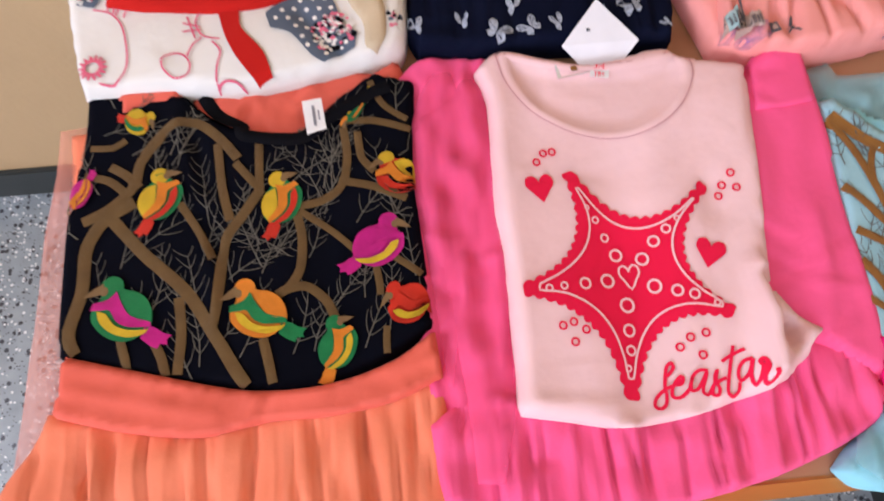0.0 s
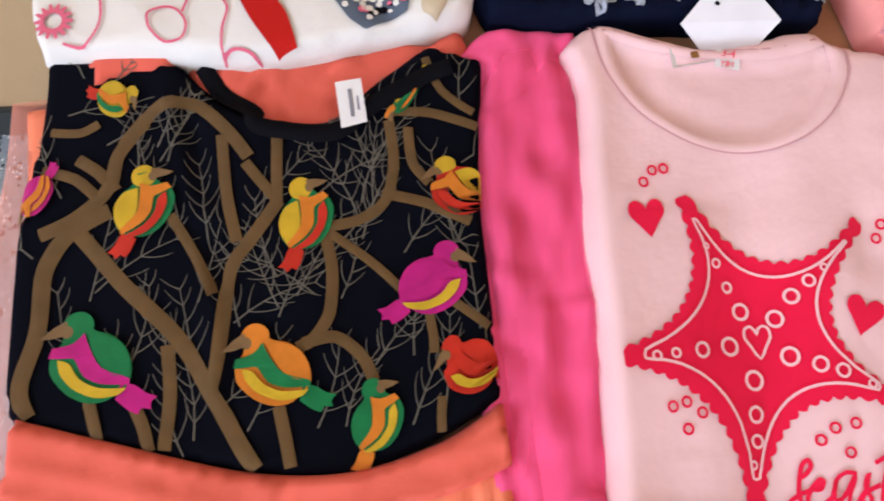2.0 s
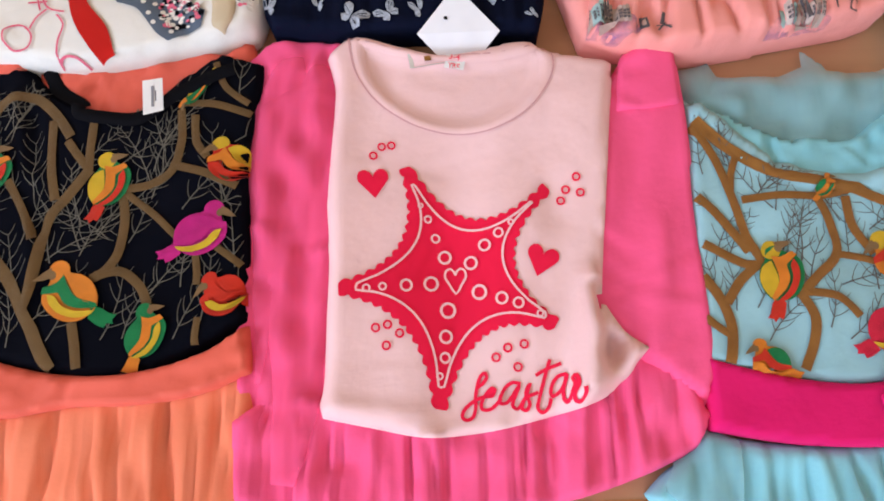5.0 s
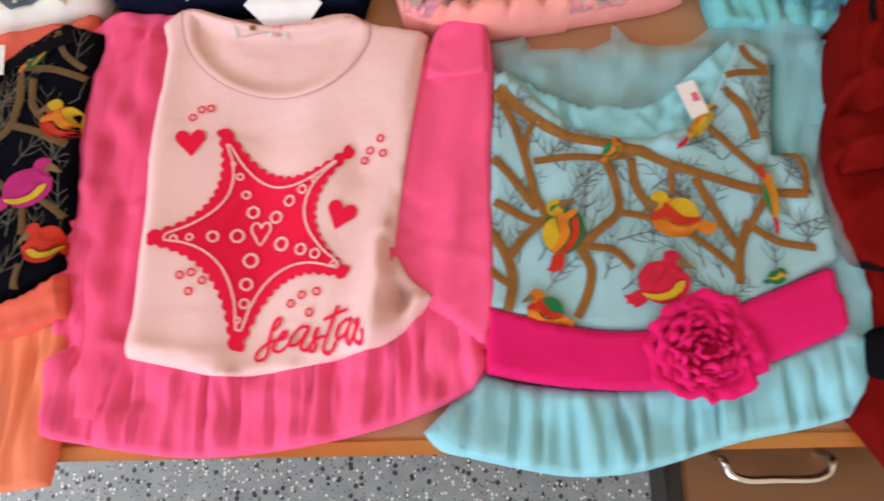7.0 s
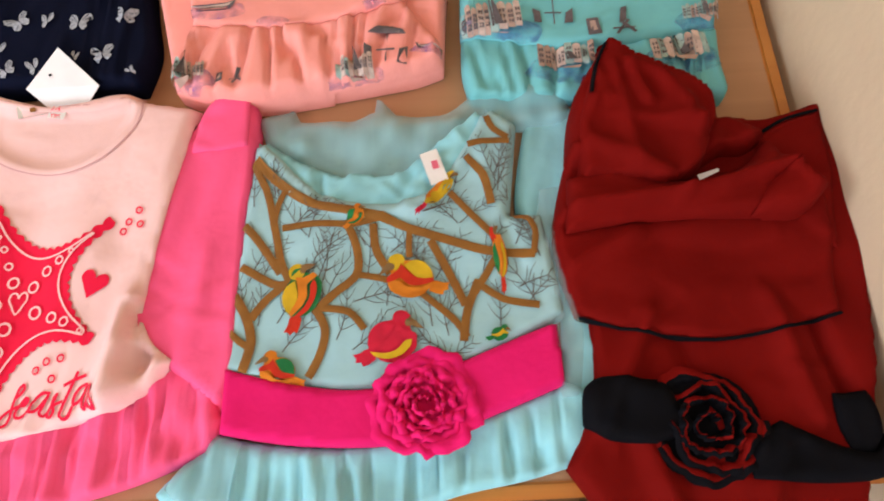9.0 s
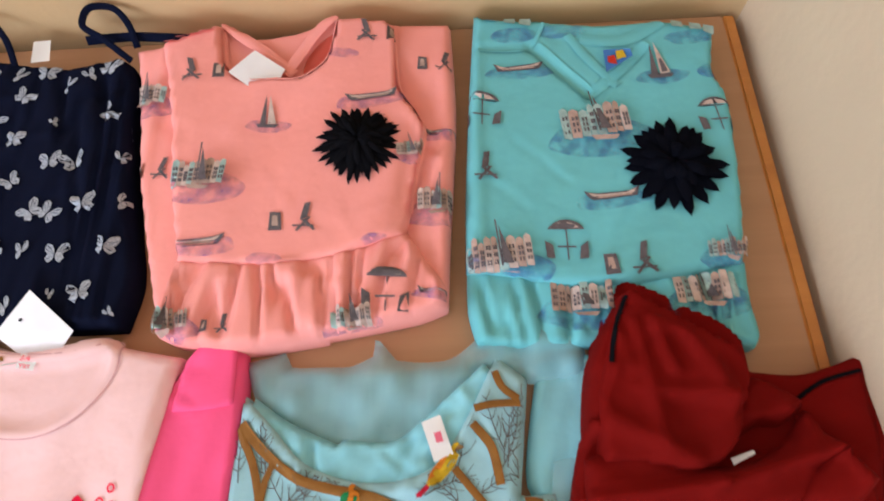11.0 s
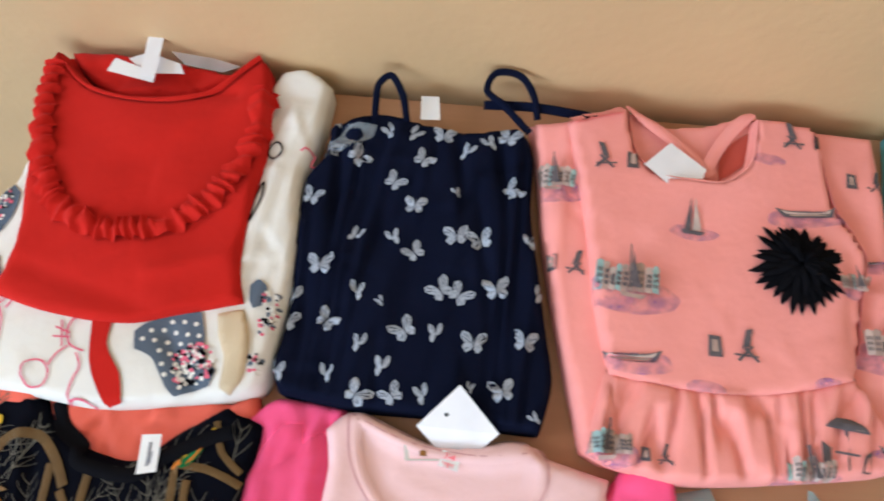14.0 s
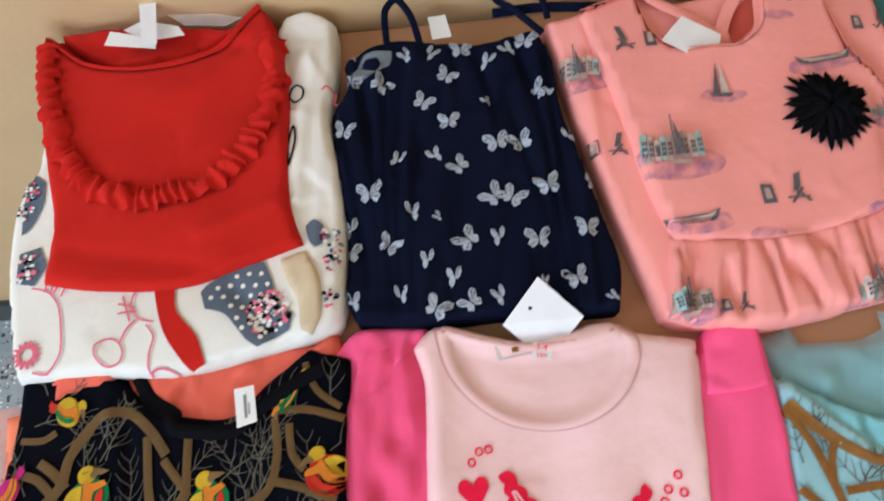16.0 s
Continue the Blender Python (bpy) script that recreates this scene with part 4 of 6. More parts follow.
# light blue frock with birds
blue = garment("bird_frock", 290, 20, "light blue frock embroidered with birds and branches, magenta sash and rosette")
b_sk = Piece([(157, -94), (209, -103), (268, -105), (348, -90), (417, -67), (439, -78), (452, -105), (435, -120), (408, -128), (377, -135), (334, -142), (265, -160), (219, -163), (181, -157), (150, -150), (127, -144), (116, -132), (130, -119), (149, -107)], 0.015, waves=(gathers(31, [(120, -85), (165, -95), (220, -105), (290, -107), (345, -95), (410, -70), (460, -60)], 0.0040, 0.014, 0.12, 6), ripples(32, 0.002, 0.07), rumples(320, 120, -155, 450, -70, 14, 0.8)), radius=0.0072)
b_rs = Piece([(408, 169), (454, 173), (445, 108), (437, 64), (446, 12), (445, -52), (437, -89), (417, -68), (420, 36), (391, 75)], 0.010, waves=(ripples(33, 0.002, 0.07, (1.4, 0.5)), rumples(331, 390, -80, 450, 160, 14, 1.8)))
b_nk = Piece([(184, 148), (212, 128), (250, 110), (255, 114), (292, 111), (320, 131), (364, 168), (371, 158), (354, 114), (318, 68), (255, 70), (214, 89), (177, 132)], 0.022, waves=(ripples(34, 0.0012, 0.04), rumples(340, 180, 70, 370, 170, 22, 3.0), creases((226, 130, 232, 90, 4, -4), (330, 118, 300, 80, 4, 2))), radius=0.003)
b_tu = Piece([(172, 178), (203, 186), (209, 173), (256, 172), (275, 179), (277, 197), (294, 175), (336, 174), (371, 199), (401, 217), (412, 226), (426, 205), (447, 191), (446, 160), (431, 150), (391, 152), (364, 159), (336, 121), (293, 100), (257, 100), (215, 120), (184, 143)], 0.015, waves=(ripples(35, 0.003, 0.05), rumples(350, 180, 110, 440, 210, 24, 2.2)), edge=0.3, radius=0.02)
b_tu2 = Piece([(176, 164), (211, 170), (255, 165), (297, 166), (350, 170), (394, 183), (432, 180), (437, 155), (392, 154), (365, 161), (336, 121), (292, 99), (256, 100), (214, 120), (185, 140)], 0.009, waves=(ripples(135, 0.003, 0.04), rumples(351, 180, 110, 440, 210, 24, 2.2)), edge=0.3, radius=0.02)
b_side = Piece([(411, 91), (427, 95), (425, 49), (432, 9), (432, -36), (425, -81), (407, -82), (407, -26), (403, 32)], 0.022, under=(b_rs,), lift=0.012, waves=(ripples(38, 0.004, 0.05), rumples(352, 390, -120, 450, 160, 24, 2.5)), edge=0.3, radius=0.015)
b_bd = Piece([(175, 151), (199, 126), (226, 97), (257, 84), (288, 81), (320, 89), (345, 119), (374, 173), (397, 153), (385, 68), (410, 69), (416, 34), (421, -17), (358, -45), (267, -67), (160, -50), (165, 18), (169, 89)], 0.022, under=(b_nk, b_rs), waves=(ripples(36, 0.0012, 0.12), rumples(360, 165, -60, 410, 130, 14, 0.9), creases((378, 60, 390, 20, 5, -2.5), (360, 150, 376, 70, 5, 2))), radius=0.0072)
b_ss = Piece([(161, -46), (210, -59), (265, -66), (313, -58), (354, -44), (414, -21), (415, -69), (348, -93), (294, -106), (221, -104), (161, -93)], 0.0245, under=(b_bd, b_sk), waves=(ripples(37, 0.001, 0.1),), radius=0.0018, lift=0.0025)
b_sk.mesh("skirt", AQUA, blue, "gathered light blue skirt", 0.0032)
b_rs.mesh("sleeve", AQUA, blue, "folded light blue sleeve")
b_nk.mesh("neck_lining", AQUA, blue, "plain light blue neck lining", 0.003)
b_bd.mesh("bodice", SKY_CLOTH, blue, "pale blue embroidered bodice")
b_ss.mesh("sash", MAGENTA, blue, "smooth magenta sash", 0.0035)
b_tu.mesh("net_layer", AQUA_NET, blue, "sheer light blue net behind the neck", 0.005, True)
b_tu2.mesh("net_layer", AQUA_NET, blue, "sheer light blue under net", 0.005, True)
b_side.mesh("net_layer", THIN_NET, blue, "sheer light blue net at the side", 0.005, True)
Piece([(159, -91), (178, -99), (171, -150), (140, -141), (125, -128), (139, -108)], 0.012, under=(b_sk,), lift=0.004, waves=(ripples(40, 0.002, 0.05),)).mesh("net_layer", AQUA_NET, blue, "sheer light blue net over the hem", 0.005, True)
for line, width in (
    ([(172, 135), (194, 108), (222, 86), (250, 77), (277, 71), (304, 58), (334, 47), (365, 36), (401, 32)], 8.3),
    ([(170, 132), (187, 100), (196, 65), (202, 36), (209, 20)], 7.0),
    ([(160, 80), (182, 56), (202, 26)], 7.4),
    ([(163, 38), (179, 28), (199, 17), (211, 17)], 7.4),
    ([(211, 20), (193, 6), (181, -10)], 7.4),
    ([(163, 16), (177, -7), (182, -27), (177, -50)], 8.3),
    ([(203, 97), (198, 85), (195, 67)], 5.7),
    ([(202, 64), (227, 66), (259, 65), (279, 69)], 6.5),
    ([(254, 65), (261, 47), (262, 23), (245, 7), (233, -4)], 7.4),
    ([(262, 22), (285, 17), (304, 6)], 6.1),
    ([(312, 4), (335, -17), (345, -32)], 6.1),
    ([(275, 64), (277, 42), (288, 22)], 7.4),
    ([(304, 58), (303, 46), (303, 34)], 5.7),
    ([(320, 47), (333, 21), (345, -7)], 7.4),
    ([(356, 13), (346, -11), (342, -35)], 7.4),
    ([(372, 33), (358, 11), (346, -5)], 6.5),
    ([(233, -4), (256, -8), (268, -22)], 6.5),
    ([(230, -4), (238, -20), (235, -38), (226, -56)], 7.4),
    ([(357, 9), (374, -3), (401, -9)], 6.5),
    ([(337, 89), (357, 64), (371, 47)], 6.5),
    ([(352, 120), (365, 103), (370, 76)], 7.4),
    ([(354, 131), (370, 134), (389, 134)], 6.5),
    ([(370, 164), (376, 147), (388, 137)], 6.5),
    ([(387, 65), (398, 63), (403, 51), (400, 32)], 5.7),
    ([(165, -19), (173, -26), (180, -31)], 6.1)):
    ribbon("branch_embroidery", b_bd, line, width * 0.88, RUST_T, blue, 0.0014, bulge=0.0005, inside=b_bd)
for i, (tx, ty) in enumerate([(236, 18), (229, 37), (288, 39), (285, -4), (259, -37), (247, -29), (323, 16), (331, -30), (360, 20), (387, 41), (387, 6), (370, -27), (344, 61), (315, 71), (212, 65), (178, 85), (178, 20), (206, -36), (260, 0), (393, -7), (374, 102), (319, -22)]):
    twig(b_bd, tx, ty, (70, 50, 40, 80, 30, 60, 60, 100, 80, 60, 30, 80, 45, 30, 60, 100, 80, 60, 20, 60, 70, 95)[i], 40, TWIG_D, blue, 200 + i, b_bd)
scatter_twigs(b_bd, 46, 44, TWIG_D, blue, 800)
for tail, head, cols, flip, bulk in (
    ((212, -22), (216, 29), (GREEN_T, YELLOW_T, YELLOW_T, ORANGE_T, RED_T, RED_T), True, 0.95),
    ((331, 7), (290, 32), (ORANGE_T, YELLOW_T, YELLOW_T, RED_T, ORANGE_T, ORANGE_T), False, 1.1),
    ((263, -46), (299, -14), (CRIMSON_T, CRIMSON_T, CRIMSON_T, CRIMSON_T, YELLOW_T, CRIMSON_T), True, 1.15),
    ((222, -61), (196, -38), (ORANGE_T, ORANGE_T, GREEN_T, RED_T, ORANGE_T, ORANGE_T), False, 1.1),
    ((375, 2), (369, 52), (ORANGE_T, RED_T, GREEN_T, ORANGE_T, YELLOW_T, RED_T), True, 0.35),
    ((310, 70), (339, 104), (YELLOW_T, YELLOW_T, ORANGE_T, YELLOW_T, YELLOW_T, CRIMSON_T), True, 0.4),
    ((252, 61), (264, 79), (ORANGE_T, ORANGE_T, GREEN_T, ORANGE_T, GREEN_T, ORANGE_T), True, 0.9),
    ((359, -34), (374, -25), (GREEN_T, GREEN_T, GREEN_T, YELLOW_T, GREEN_T, GREEN_T), True, 1.0)):
    bird(b_bd, b_bd, tail, head, cols, blue, flip, bulk)
q = [(326, 111)][0]
motif("brand_label", b_nk, [([(-0.5, -1.1), (0.5, -1.0), (0.4, 1), (-0.6, 0.9)], 0), ([(-0.15, -0.3), (0.2, -0.3), (0.2, 0.2), (-0.15, 0.2)], 1)], [LABEL, ROSE_INK], q[0], q[1], 14, 15, blue, off=0.006, flat=True)


def rosette(name, x, y, z, radius, mats, owner, label, seed, turns=6, depth=1.0, crimp=0.0):
    """A coiled, crumpled ribbon flower."""
    r = rng(seed)
    verts, faces, index = [], [], []
    n = turns * 64
    jit = np.convolve(r.uniform(-1, 1, n + 9), np.ones(5) / 5, "same")
    jit2 = np.convolve(r.uniform(-1, 1, n + 9), np.ones(3) / 3, "same")
    ph = r.uniform(0, 6.28, 4)
    for i in range(n + 1):
        u = i / n
        a = u * turns * 6.283
        rr = radius * (0.05 + 0.84 * u ** 0.85) * (1 + 0.04 * math.sin(2.3 * a + ph[0]) + 0.22 * jit[i] + crimp * math.sin(11.3 * a + ph[1]))
        h = radius * depth * (0.40 - 0.26 * u) * (1 + 0.8 * jit2[i] + 4 * crimp * math.sin(9.7 * a + ph[2]))
        lean = radius * 0.17 * (0.4 + u) * (1 + 0.6 * jit[i + 3])
        for dr, dz in ((-0.1, 0), (0.1, 0.75), (0.5, 1.0), (0.85, 0.9), (1.1, 0.62)):
            q = rr + lean * dr
            verts.append((x + q * math.cos(a), y + q * 0.95 * math.sin(a), z + max(0.0, h * dz)))
    for i in range(n):
        for k in range(4):
            a0 = 5 * i + k
            faces.append((a0, a0 + 5, a0 + 6, a0 + 1))
            index.append(0 if len(mats) == 1 else int((k > 1) == (math.sin(i * 0.09 + seed) > -0.2)))
    k0 = len(verts)
    verts += [(x + radius * 0.95 * math.cos(a), y + radius * 0.9 * math.sin(a), z + 0.001) for a in np.arange(0, 6.28, 0.25)]
    faces.append(tuple(range(k0, len(verts))))
    index.append(0)
    return link_mesh(name, verts, faces, mats, owner, label, index)


q = [(311, -79)][0]
rosette("rosette", q[0] * MM, q[1] * MM, float(b_ss.height([q[0] * MM], [q[1] * MM])[0]) - 0.002, 0.037, [MAGENTA], blue, "coiled magenta cloth rosette", 5, 7, 0.8, 0.05)

# maroon dress
maroon = garment("maroon_dress", 530, 20, "maroon dress with black piping, black belt and cloth rose")
m_b = Piece([(479, 237), (522, 213), (566, 182), (570, 152), (611, 148), (669, 165), (665, 104), (659, 14), (644, -66), (629, -117), (608, -173), (435, -165), (410, -127), (435, -76), (436, -16), (421, 55), (442, 133), (453, 189)], 0.022, waves=(ripples(41, 0.002, 0.12), rumples(410, 420, -160, 640, -20, 14, 2.0), creases((440, -100, 480, -20, 8, 10), (600, -20, 622, -110, 6, -10), (480, -160, 465, -110, 8, 10), (570, -10, 590, -100, 8, 8), (500, -30, 510, -70, 7, -6), (540, -160, 560, -120, 8, 7))), radius=0.0072)
m_c1 = Piece([(469, 206), (507, 187), (547, 157), (548, 128), (527, 91), (433, 106), (444, 163)], 0.046, under=(m_b,), waves=(rumples(420, 440, 110, 560, 220, 12, 4), ripples(42, 0.003, 0.07), creases((478, 218, 500, 150, 6, 7), (530, 185, 556, 150, 6, -7), (470, 135, 540, 128, 6, 7), (510, 190, 530, 140, 5, 6))), radius=0.0072)
m_c2 = Piece([(587, 122), (618, 139), (650, 147), (646, 90), (633, 24), (614, 48), (603, 93)], 0.026, under=(m_b,), waves=(ripples(43, 0.002, 0.07), rumples(430, 580, 60, 650, 150, 6, 2)), radius=0.006)
m_yo = Piece([(436, 118), (483, 99), (517, 90), (558, 93), (608, 97), (631, 71), (628, 19), (623, -26), (585, -35), (527, -43), (468, -33), (428, -21), (417, 45)], 0.028, under=(m_b, m_c1, m_c2), waves=(ripples(44, 0.0015, 0.1), rumples(440, 430, 0, 640, 120, 10, 1.6), creases((425, 62, 520, 70, 5, 9), (520, 70, 630, 96, 5, 9), (430, 54, 520, 60, 5, -6), (520, 60, 630, 86, 5, -6), (440, 92, 560, 90, 5, -8), (450, 118, 540, 126, 5, 7), (560, 118, 630, 84, 6, 8), (500, 22, 600, 14, 14, -7), (430, 20, 480, 44, 8, 6), (450, 10, 500, -10, 7, -4))), radius=0.006, lift=0.004)
m_cowl = Piece([(431, 90), (465, 99), (508, 84), (543, 82), (577, 97), (598, 121), (614, 88), (630, 69), (608, 52), (563, 51), (498, 52), (450, 48), (426, 45)], 0.043, under=(m_b, m_yo), lift=0.017, waves=(ripples(441, 0.0015, 0.07), creases(*[(a[0], a[1], b[0], b[1], 6, h) for a, b, h in zip([(440, 72), (514, 67), (550, 76)], [(514, 67), (550, 76), (590, 98)], (5, 5, 6))])), radius=0.012, edge=0.3)
m_roll = Piece([(569, 50), (586, 74), (610, 91), (628, 68), (608, 49), (586, 48)], 0.047, under=(m_b, m_yo, m_cowl), lift=0.007, waves=(ripples(442, 0.001, 0.05),), radius=0.010, edge=0.3)
m_nape = Piece([(556, 142), (571, 145), (597, 129), (600, 122), (577, 108), (559, 108), (542, 98), (531, 94), (540, 119)], 0.036, under=(m_b,), waves=(ripples(443, 0.002, 0.04), rumples(444, 540, 100, 620, 160, 8, 3)), radius=0.008, edge=0.3)
m_hood = Piece([(460, 180), (472, 214), (481, 214), (519, 188), (553, 163), (557, 143), (548, 115), (532, 88), (506, 77), (472, 82), (441, 86), (444, 132)], 0.050, under=(m_b, m_c1), lift=0.006, waves=(ripples(445, 0.002, 0.06), rumples(446, 450, 120, 560, 220, 6, 1.6), creases(*[(*a, *b, 7, h) for a, b, h in zip([(476, 184), (506, 166), (449, 116)], [(486, 93), (543, 120), (503, 87)], (6, -7, 6))])), radius=0.005, edge=0.6)
m_b.mesh("body", MAROON, maroon)
m_c1.mesh("collar_flap", MAROON, maroon, "standing maroon shoulder flap")
m_c2.mesh("collar_flap", MAROON, maroon, "standing maroon shoulder flap")
m_yo.mesh("cape_collar", MAROON, maroon, "wide maroon cape collar")
ribbon("piping", m_yo, [(428, -21), (468, -34), (527, -43), (585, -36), (623, -27)], 2.6, BLACK_CLOTH, maroon, 0.0015, label="black piping", bulge=0.001)
m_cowl.mesh("cowl_fold", MAROON, maroon, "draped maroon fold round the neck", 0.0035)
m_roll.mesh("cowl_fold", MAROON, maroon, "rolled maroon fold at the shoulder", 0.0035)
m_nape.mesh("neck_back", MAROON, maroon, "maroon back of the neck", 0.0035)
m_hood.mesh("shoulder_fold", MAROON, maroon, "standing maroon shoulder fold", 0.0035)
ribbon("piping", m_hood, [(473, 206), (466, 192), (461, 180), (454, 154)], 3, BLACK_CLOTH, maroon, 0.0015, label="black piping", bulge=0.001)
ribbon("piping", m_c2, [(592, 125), (618, 140), (648, 147)], 3, BLACK_CLOTH, maroon, 0.0015, label="black piping", bulge=0.001)
Piece([(427, -75), (437, -66), (485, -70), (502, -105), (477, -114), (439, -110), (424, -100)], 0.032, under=(m_b,), waves=(ripples(45, 0.002, 0.05),), radius=0.006).mesh("belt", BLACK_CLOTH, maroon, "black satin belt end")
Piece([(562, -102), (600, -121), (622, -126), (642, -112), (642, -138), (621, -144), (583, -145), (534, -140), (536, -115)], 0.030, under=(m_b,), waves=(ripples(46, 0.002, 0.05),), radius=0.006).mesh("belt", BLACK_CLOTH, maroon, "black satin belt end")
Piece([(603, -85), (627, -84), (636, -105), (626, -127), (607, -126), (602, -104)], 0.026, under=(m_b,), radius=0.006).mesh("belt", BLACK_CLOTH, maroon, "black satin belt loop")
q = [(510, -102)][0]
rosette("cloth_rose", q[0] * MM, q[1] * MM, float(m_b.height([q[0] * MM], [q[1] * MM])[0]), 0.040, [BLACK_CLOTH, MAROON], maroon, "black and maroon coiled cloth rose", 8, 4, 0.8)
q = [(542, 87)][0]
motif("brand_label", m_cowl, [([(-1, -0.4), (1, 0.0), (1, 0.3), (-1, 0.15)], 0)], [LABEL], q[0], q[1], 12, 9, maroon, off=0.004, flat=True)


# holiday prints: town, boat, sail, chairs, sunshade, wash
def town(seed):
    r = rng(seed)
    polys = [([(-1.3, -0.55), (-0.6, -0.85), (0.3, -0.95), (1.2, -0.7), (1.4, -0.35), (0.7, 0.1), (-0.5, 0.15), (-1.1, -0.2)], 0)]
    x = -0.85
    while x < 0.75:
        w = r.uniform(0.14, 0.24)
        h = r.uniform(0.22, 0.5)
        polys.append(([(x, -0.35), (x + w, -0.38), (x + w, h), (x + w / 2, h + 0.08), (x, h)], 2 + r.randint(3)))
        for row in range(3):
            for c in (0.22, 0.62):
                wy = -0.22 + row * h * 0.42
                if wy < h - 0.12:
                    polys.append(([(x + w * c, wy), (x + w * c + 0.05, wy), (x + w * c + 0.05, wy + 0.11), (x + w * c, wy + 0.11)], 1))
        x += w + 0.012
    polys += [([(0.05, -0.3), (0.0, 0.95), (-0.04, 0.95), (0.0, -0.3)], 1), ([(0.06, -0.25), (0.32, -0.28), (0.04, 0.8)], 1),
              ([(-0.25, -0.42), (0.45, -0.48), (0.35, -0.6), (-0.15, -0.56)], 4)]
    return polys


BOAT = [([(-1.4, -0.3), (0.2, -0.6), (1.3, -0.45), (1.2, -0.0), (0.2, 0.1), (-1.1, 0.0)], 0), ([(-1, 0.25), (-0.85, -0.15), (0.75, -0.18), (1, 0.2), (0.6, 0.08), (-0.6, 0.06)], 1),
        ([(-0.85, 0.15), (-0.75, -0.02), (0.68, -0.05), (0.85, 0.12), (0.5, 0.02), (-0.5, 0.0)], 3), ([(-0.7, -0.05), (0.6, -0.08), (0.55, -0.14), (-0.65, -0.11)], 4)]
SAIL = [([(-1.0, -0.7), (0.0, -0.95), (0.9, -0.8), (1.2, -0.5), (0.4, -0.3), (-0.7, -0.35)], 0), ([(-0.35, -0.55), (-0.1, 1.0), (-0.05, -0.5)], 1), ([(0.02, -0.5), (0.06, 1.0), (0.42, -0.45)], 3), ([(0.10, -0.44), (0.10, 0.7), (0.34, -0.4)], 1),
        ([(-0.5, -0.5), (0.55, -0.5), (0.4, -0.68), (-0.4, -0.68)], 1)]
CHAIRS = [([(-1, -0.5), (-0.45, -0.5), (-0.5, 0.3), (-0.95, 0.35)], 1), ([(-0.86, -0.3), (-0.6, -0.3), (-0.63, 0.16), (-0.84, 0.18)], 4), ([(0.3, -0.1), (0.5, 0.65), (0.75, 0.7), (0.6, 0.0)], 1),
          ([(0.1, -0.55), (0.2, -0.6), (0.75, 0.0), (0.65, 0.05)], 1), ([(0.95, -0.55), (0.85, -0.6), (0.35, -0.1), (0.5, -0.05)], 1), ([(0.0, -0.3), (0.9, -0.35), (0.9, -0.42), (0.0, -0.38)], 1)]
SHADE = [([(-0.8, 0.55), (-0.4, 0.9), (0.1, 1.0), (0.6, 0.8), (0.85, 0.5)], 1), ([(-0.6, 0.6), (-0.3, 0.82), (0.0, 0.88), (0.0, 0.6)], 3), ([(0.1, 0.86), (0.45, 0.74), (0.6, 0.58), (0.15, 0.58)], 3),
         ([(0, -0.9), (0.06, -0.9), (0.06, 0.55), (0, 0.55)], 1), ([(-0.9, -0.8), (-0.55, -0.8), (-0.6, -0.2), (-0.95, 0.0)], 1), ([(0.5, -0.9), (0.9, -0.85), (0.95, -0.05), (0.6, -0.3)], 1),
         ([(-0.4, -0.25), (0.4, -0.28), (0.4, -0.36), (-0.4, -0.33)], 1)]
WASH = [([(-1, 0), (-0.6, 0.3), (0.1, 0.35), (0.7, 0.25), (1, 0), (0.5, -0.3), (-0.2, -0.35), (-0.8, -0.25)], 0)]
PRINTS = {"boat": BOAT, "sail": SAIL, "chairs": CHAIRS, "shade": SHADE, "wash": WASH}


def holiday(host, kind, spots, size, owner, ink, seed=0):
    """Prints of one kind at the given spots; the watery ground of each follows the cloth."""
    r = rng(seed + len(kind))
    for i, (x, y) in enumerate(spots):
        polys = town(seed + i) if kind == "town" else PRINTS[kind]
        a, flip = r.uniform(-5, 5), r.rand() < 0.3
        drawn = motif(kind + "_print", host, [p for p in polys if p[1] > 0], [ink, PRINT_GREY, PRINT_MINT, PRINT_CREAM, PRINT_OCHRE], x, y, a, size, owner, flip, 0.0013, host) if kind != "wash" else None
        for pts, m in polys:
            if m == 0:
                c, s = math.cos(radians(a)), math.sin(radians(a))
                p = spline(pts, True, 5, 170) * size * ((-1, 1) if flip else (1, 1))
                q = np.c_[x + p[:, 0] * c - p[:, 1] * s, y + p[:, 0] * s + p[:, 1] * c] * MM
                d, bx, by = signed(host.poly, q[:, 0], q[:, 1])
                q = np.where((d < 0.001)[:, None], np.c_[bx, by], q)
                inset(q / MM, host, 0.0008).mesh("wash_print", ink, drawn or owner, "", 0.003, True)


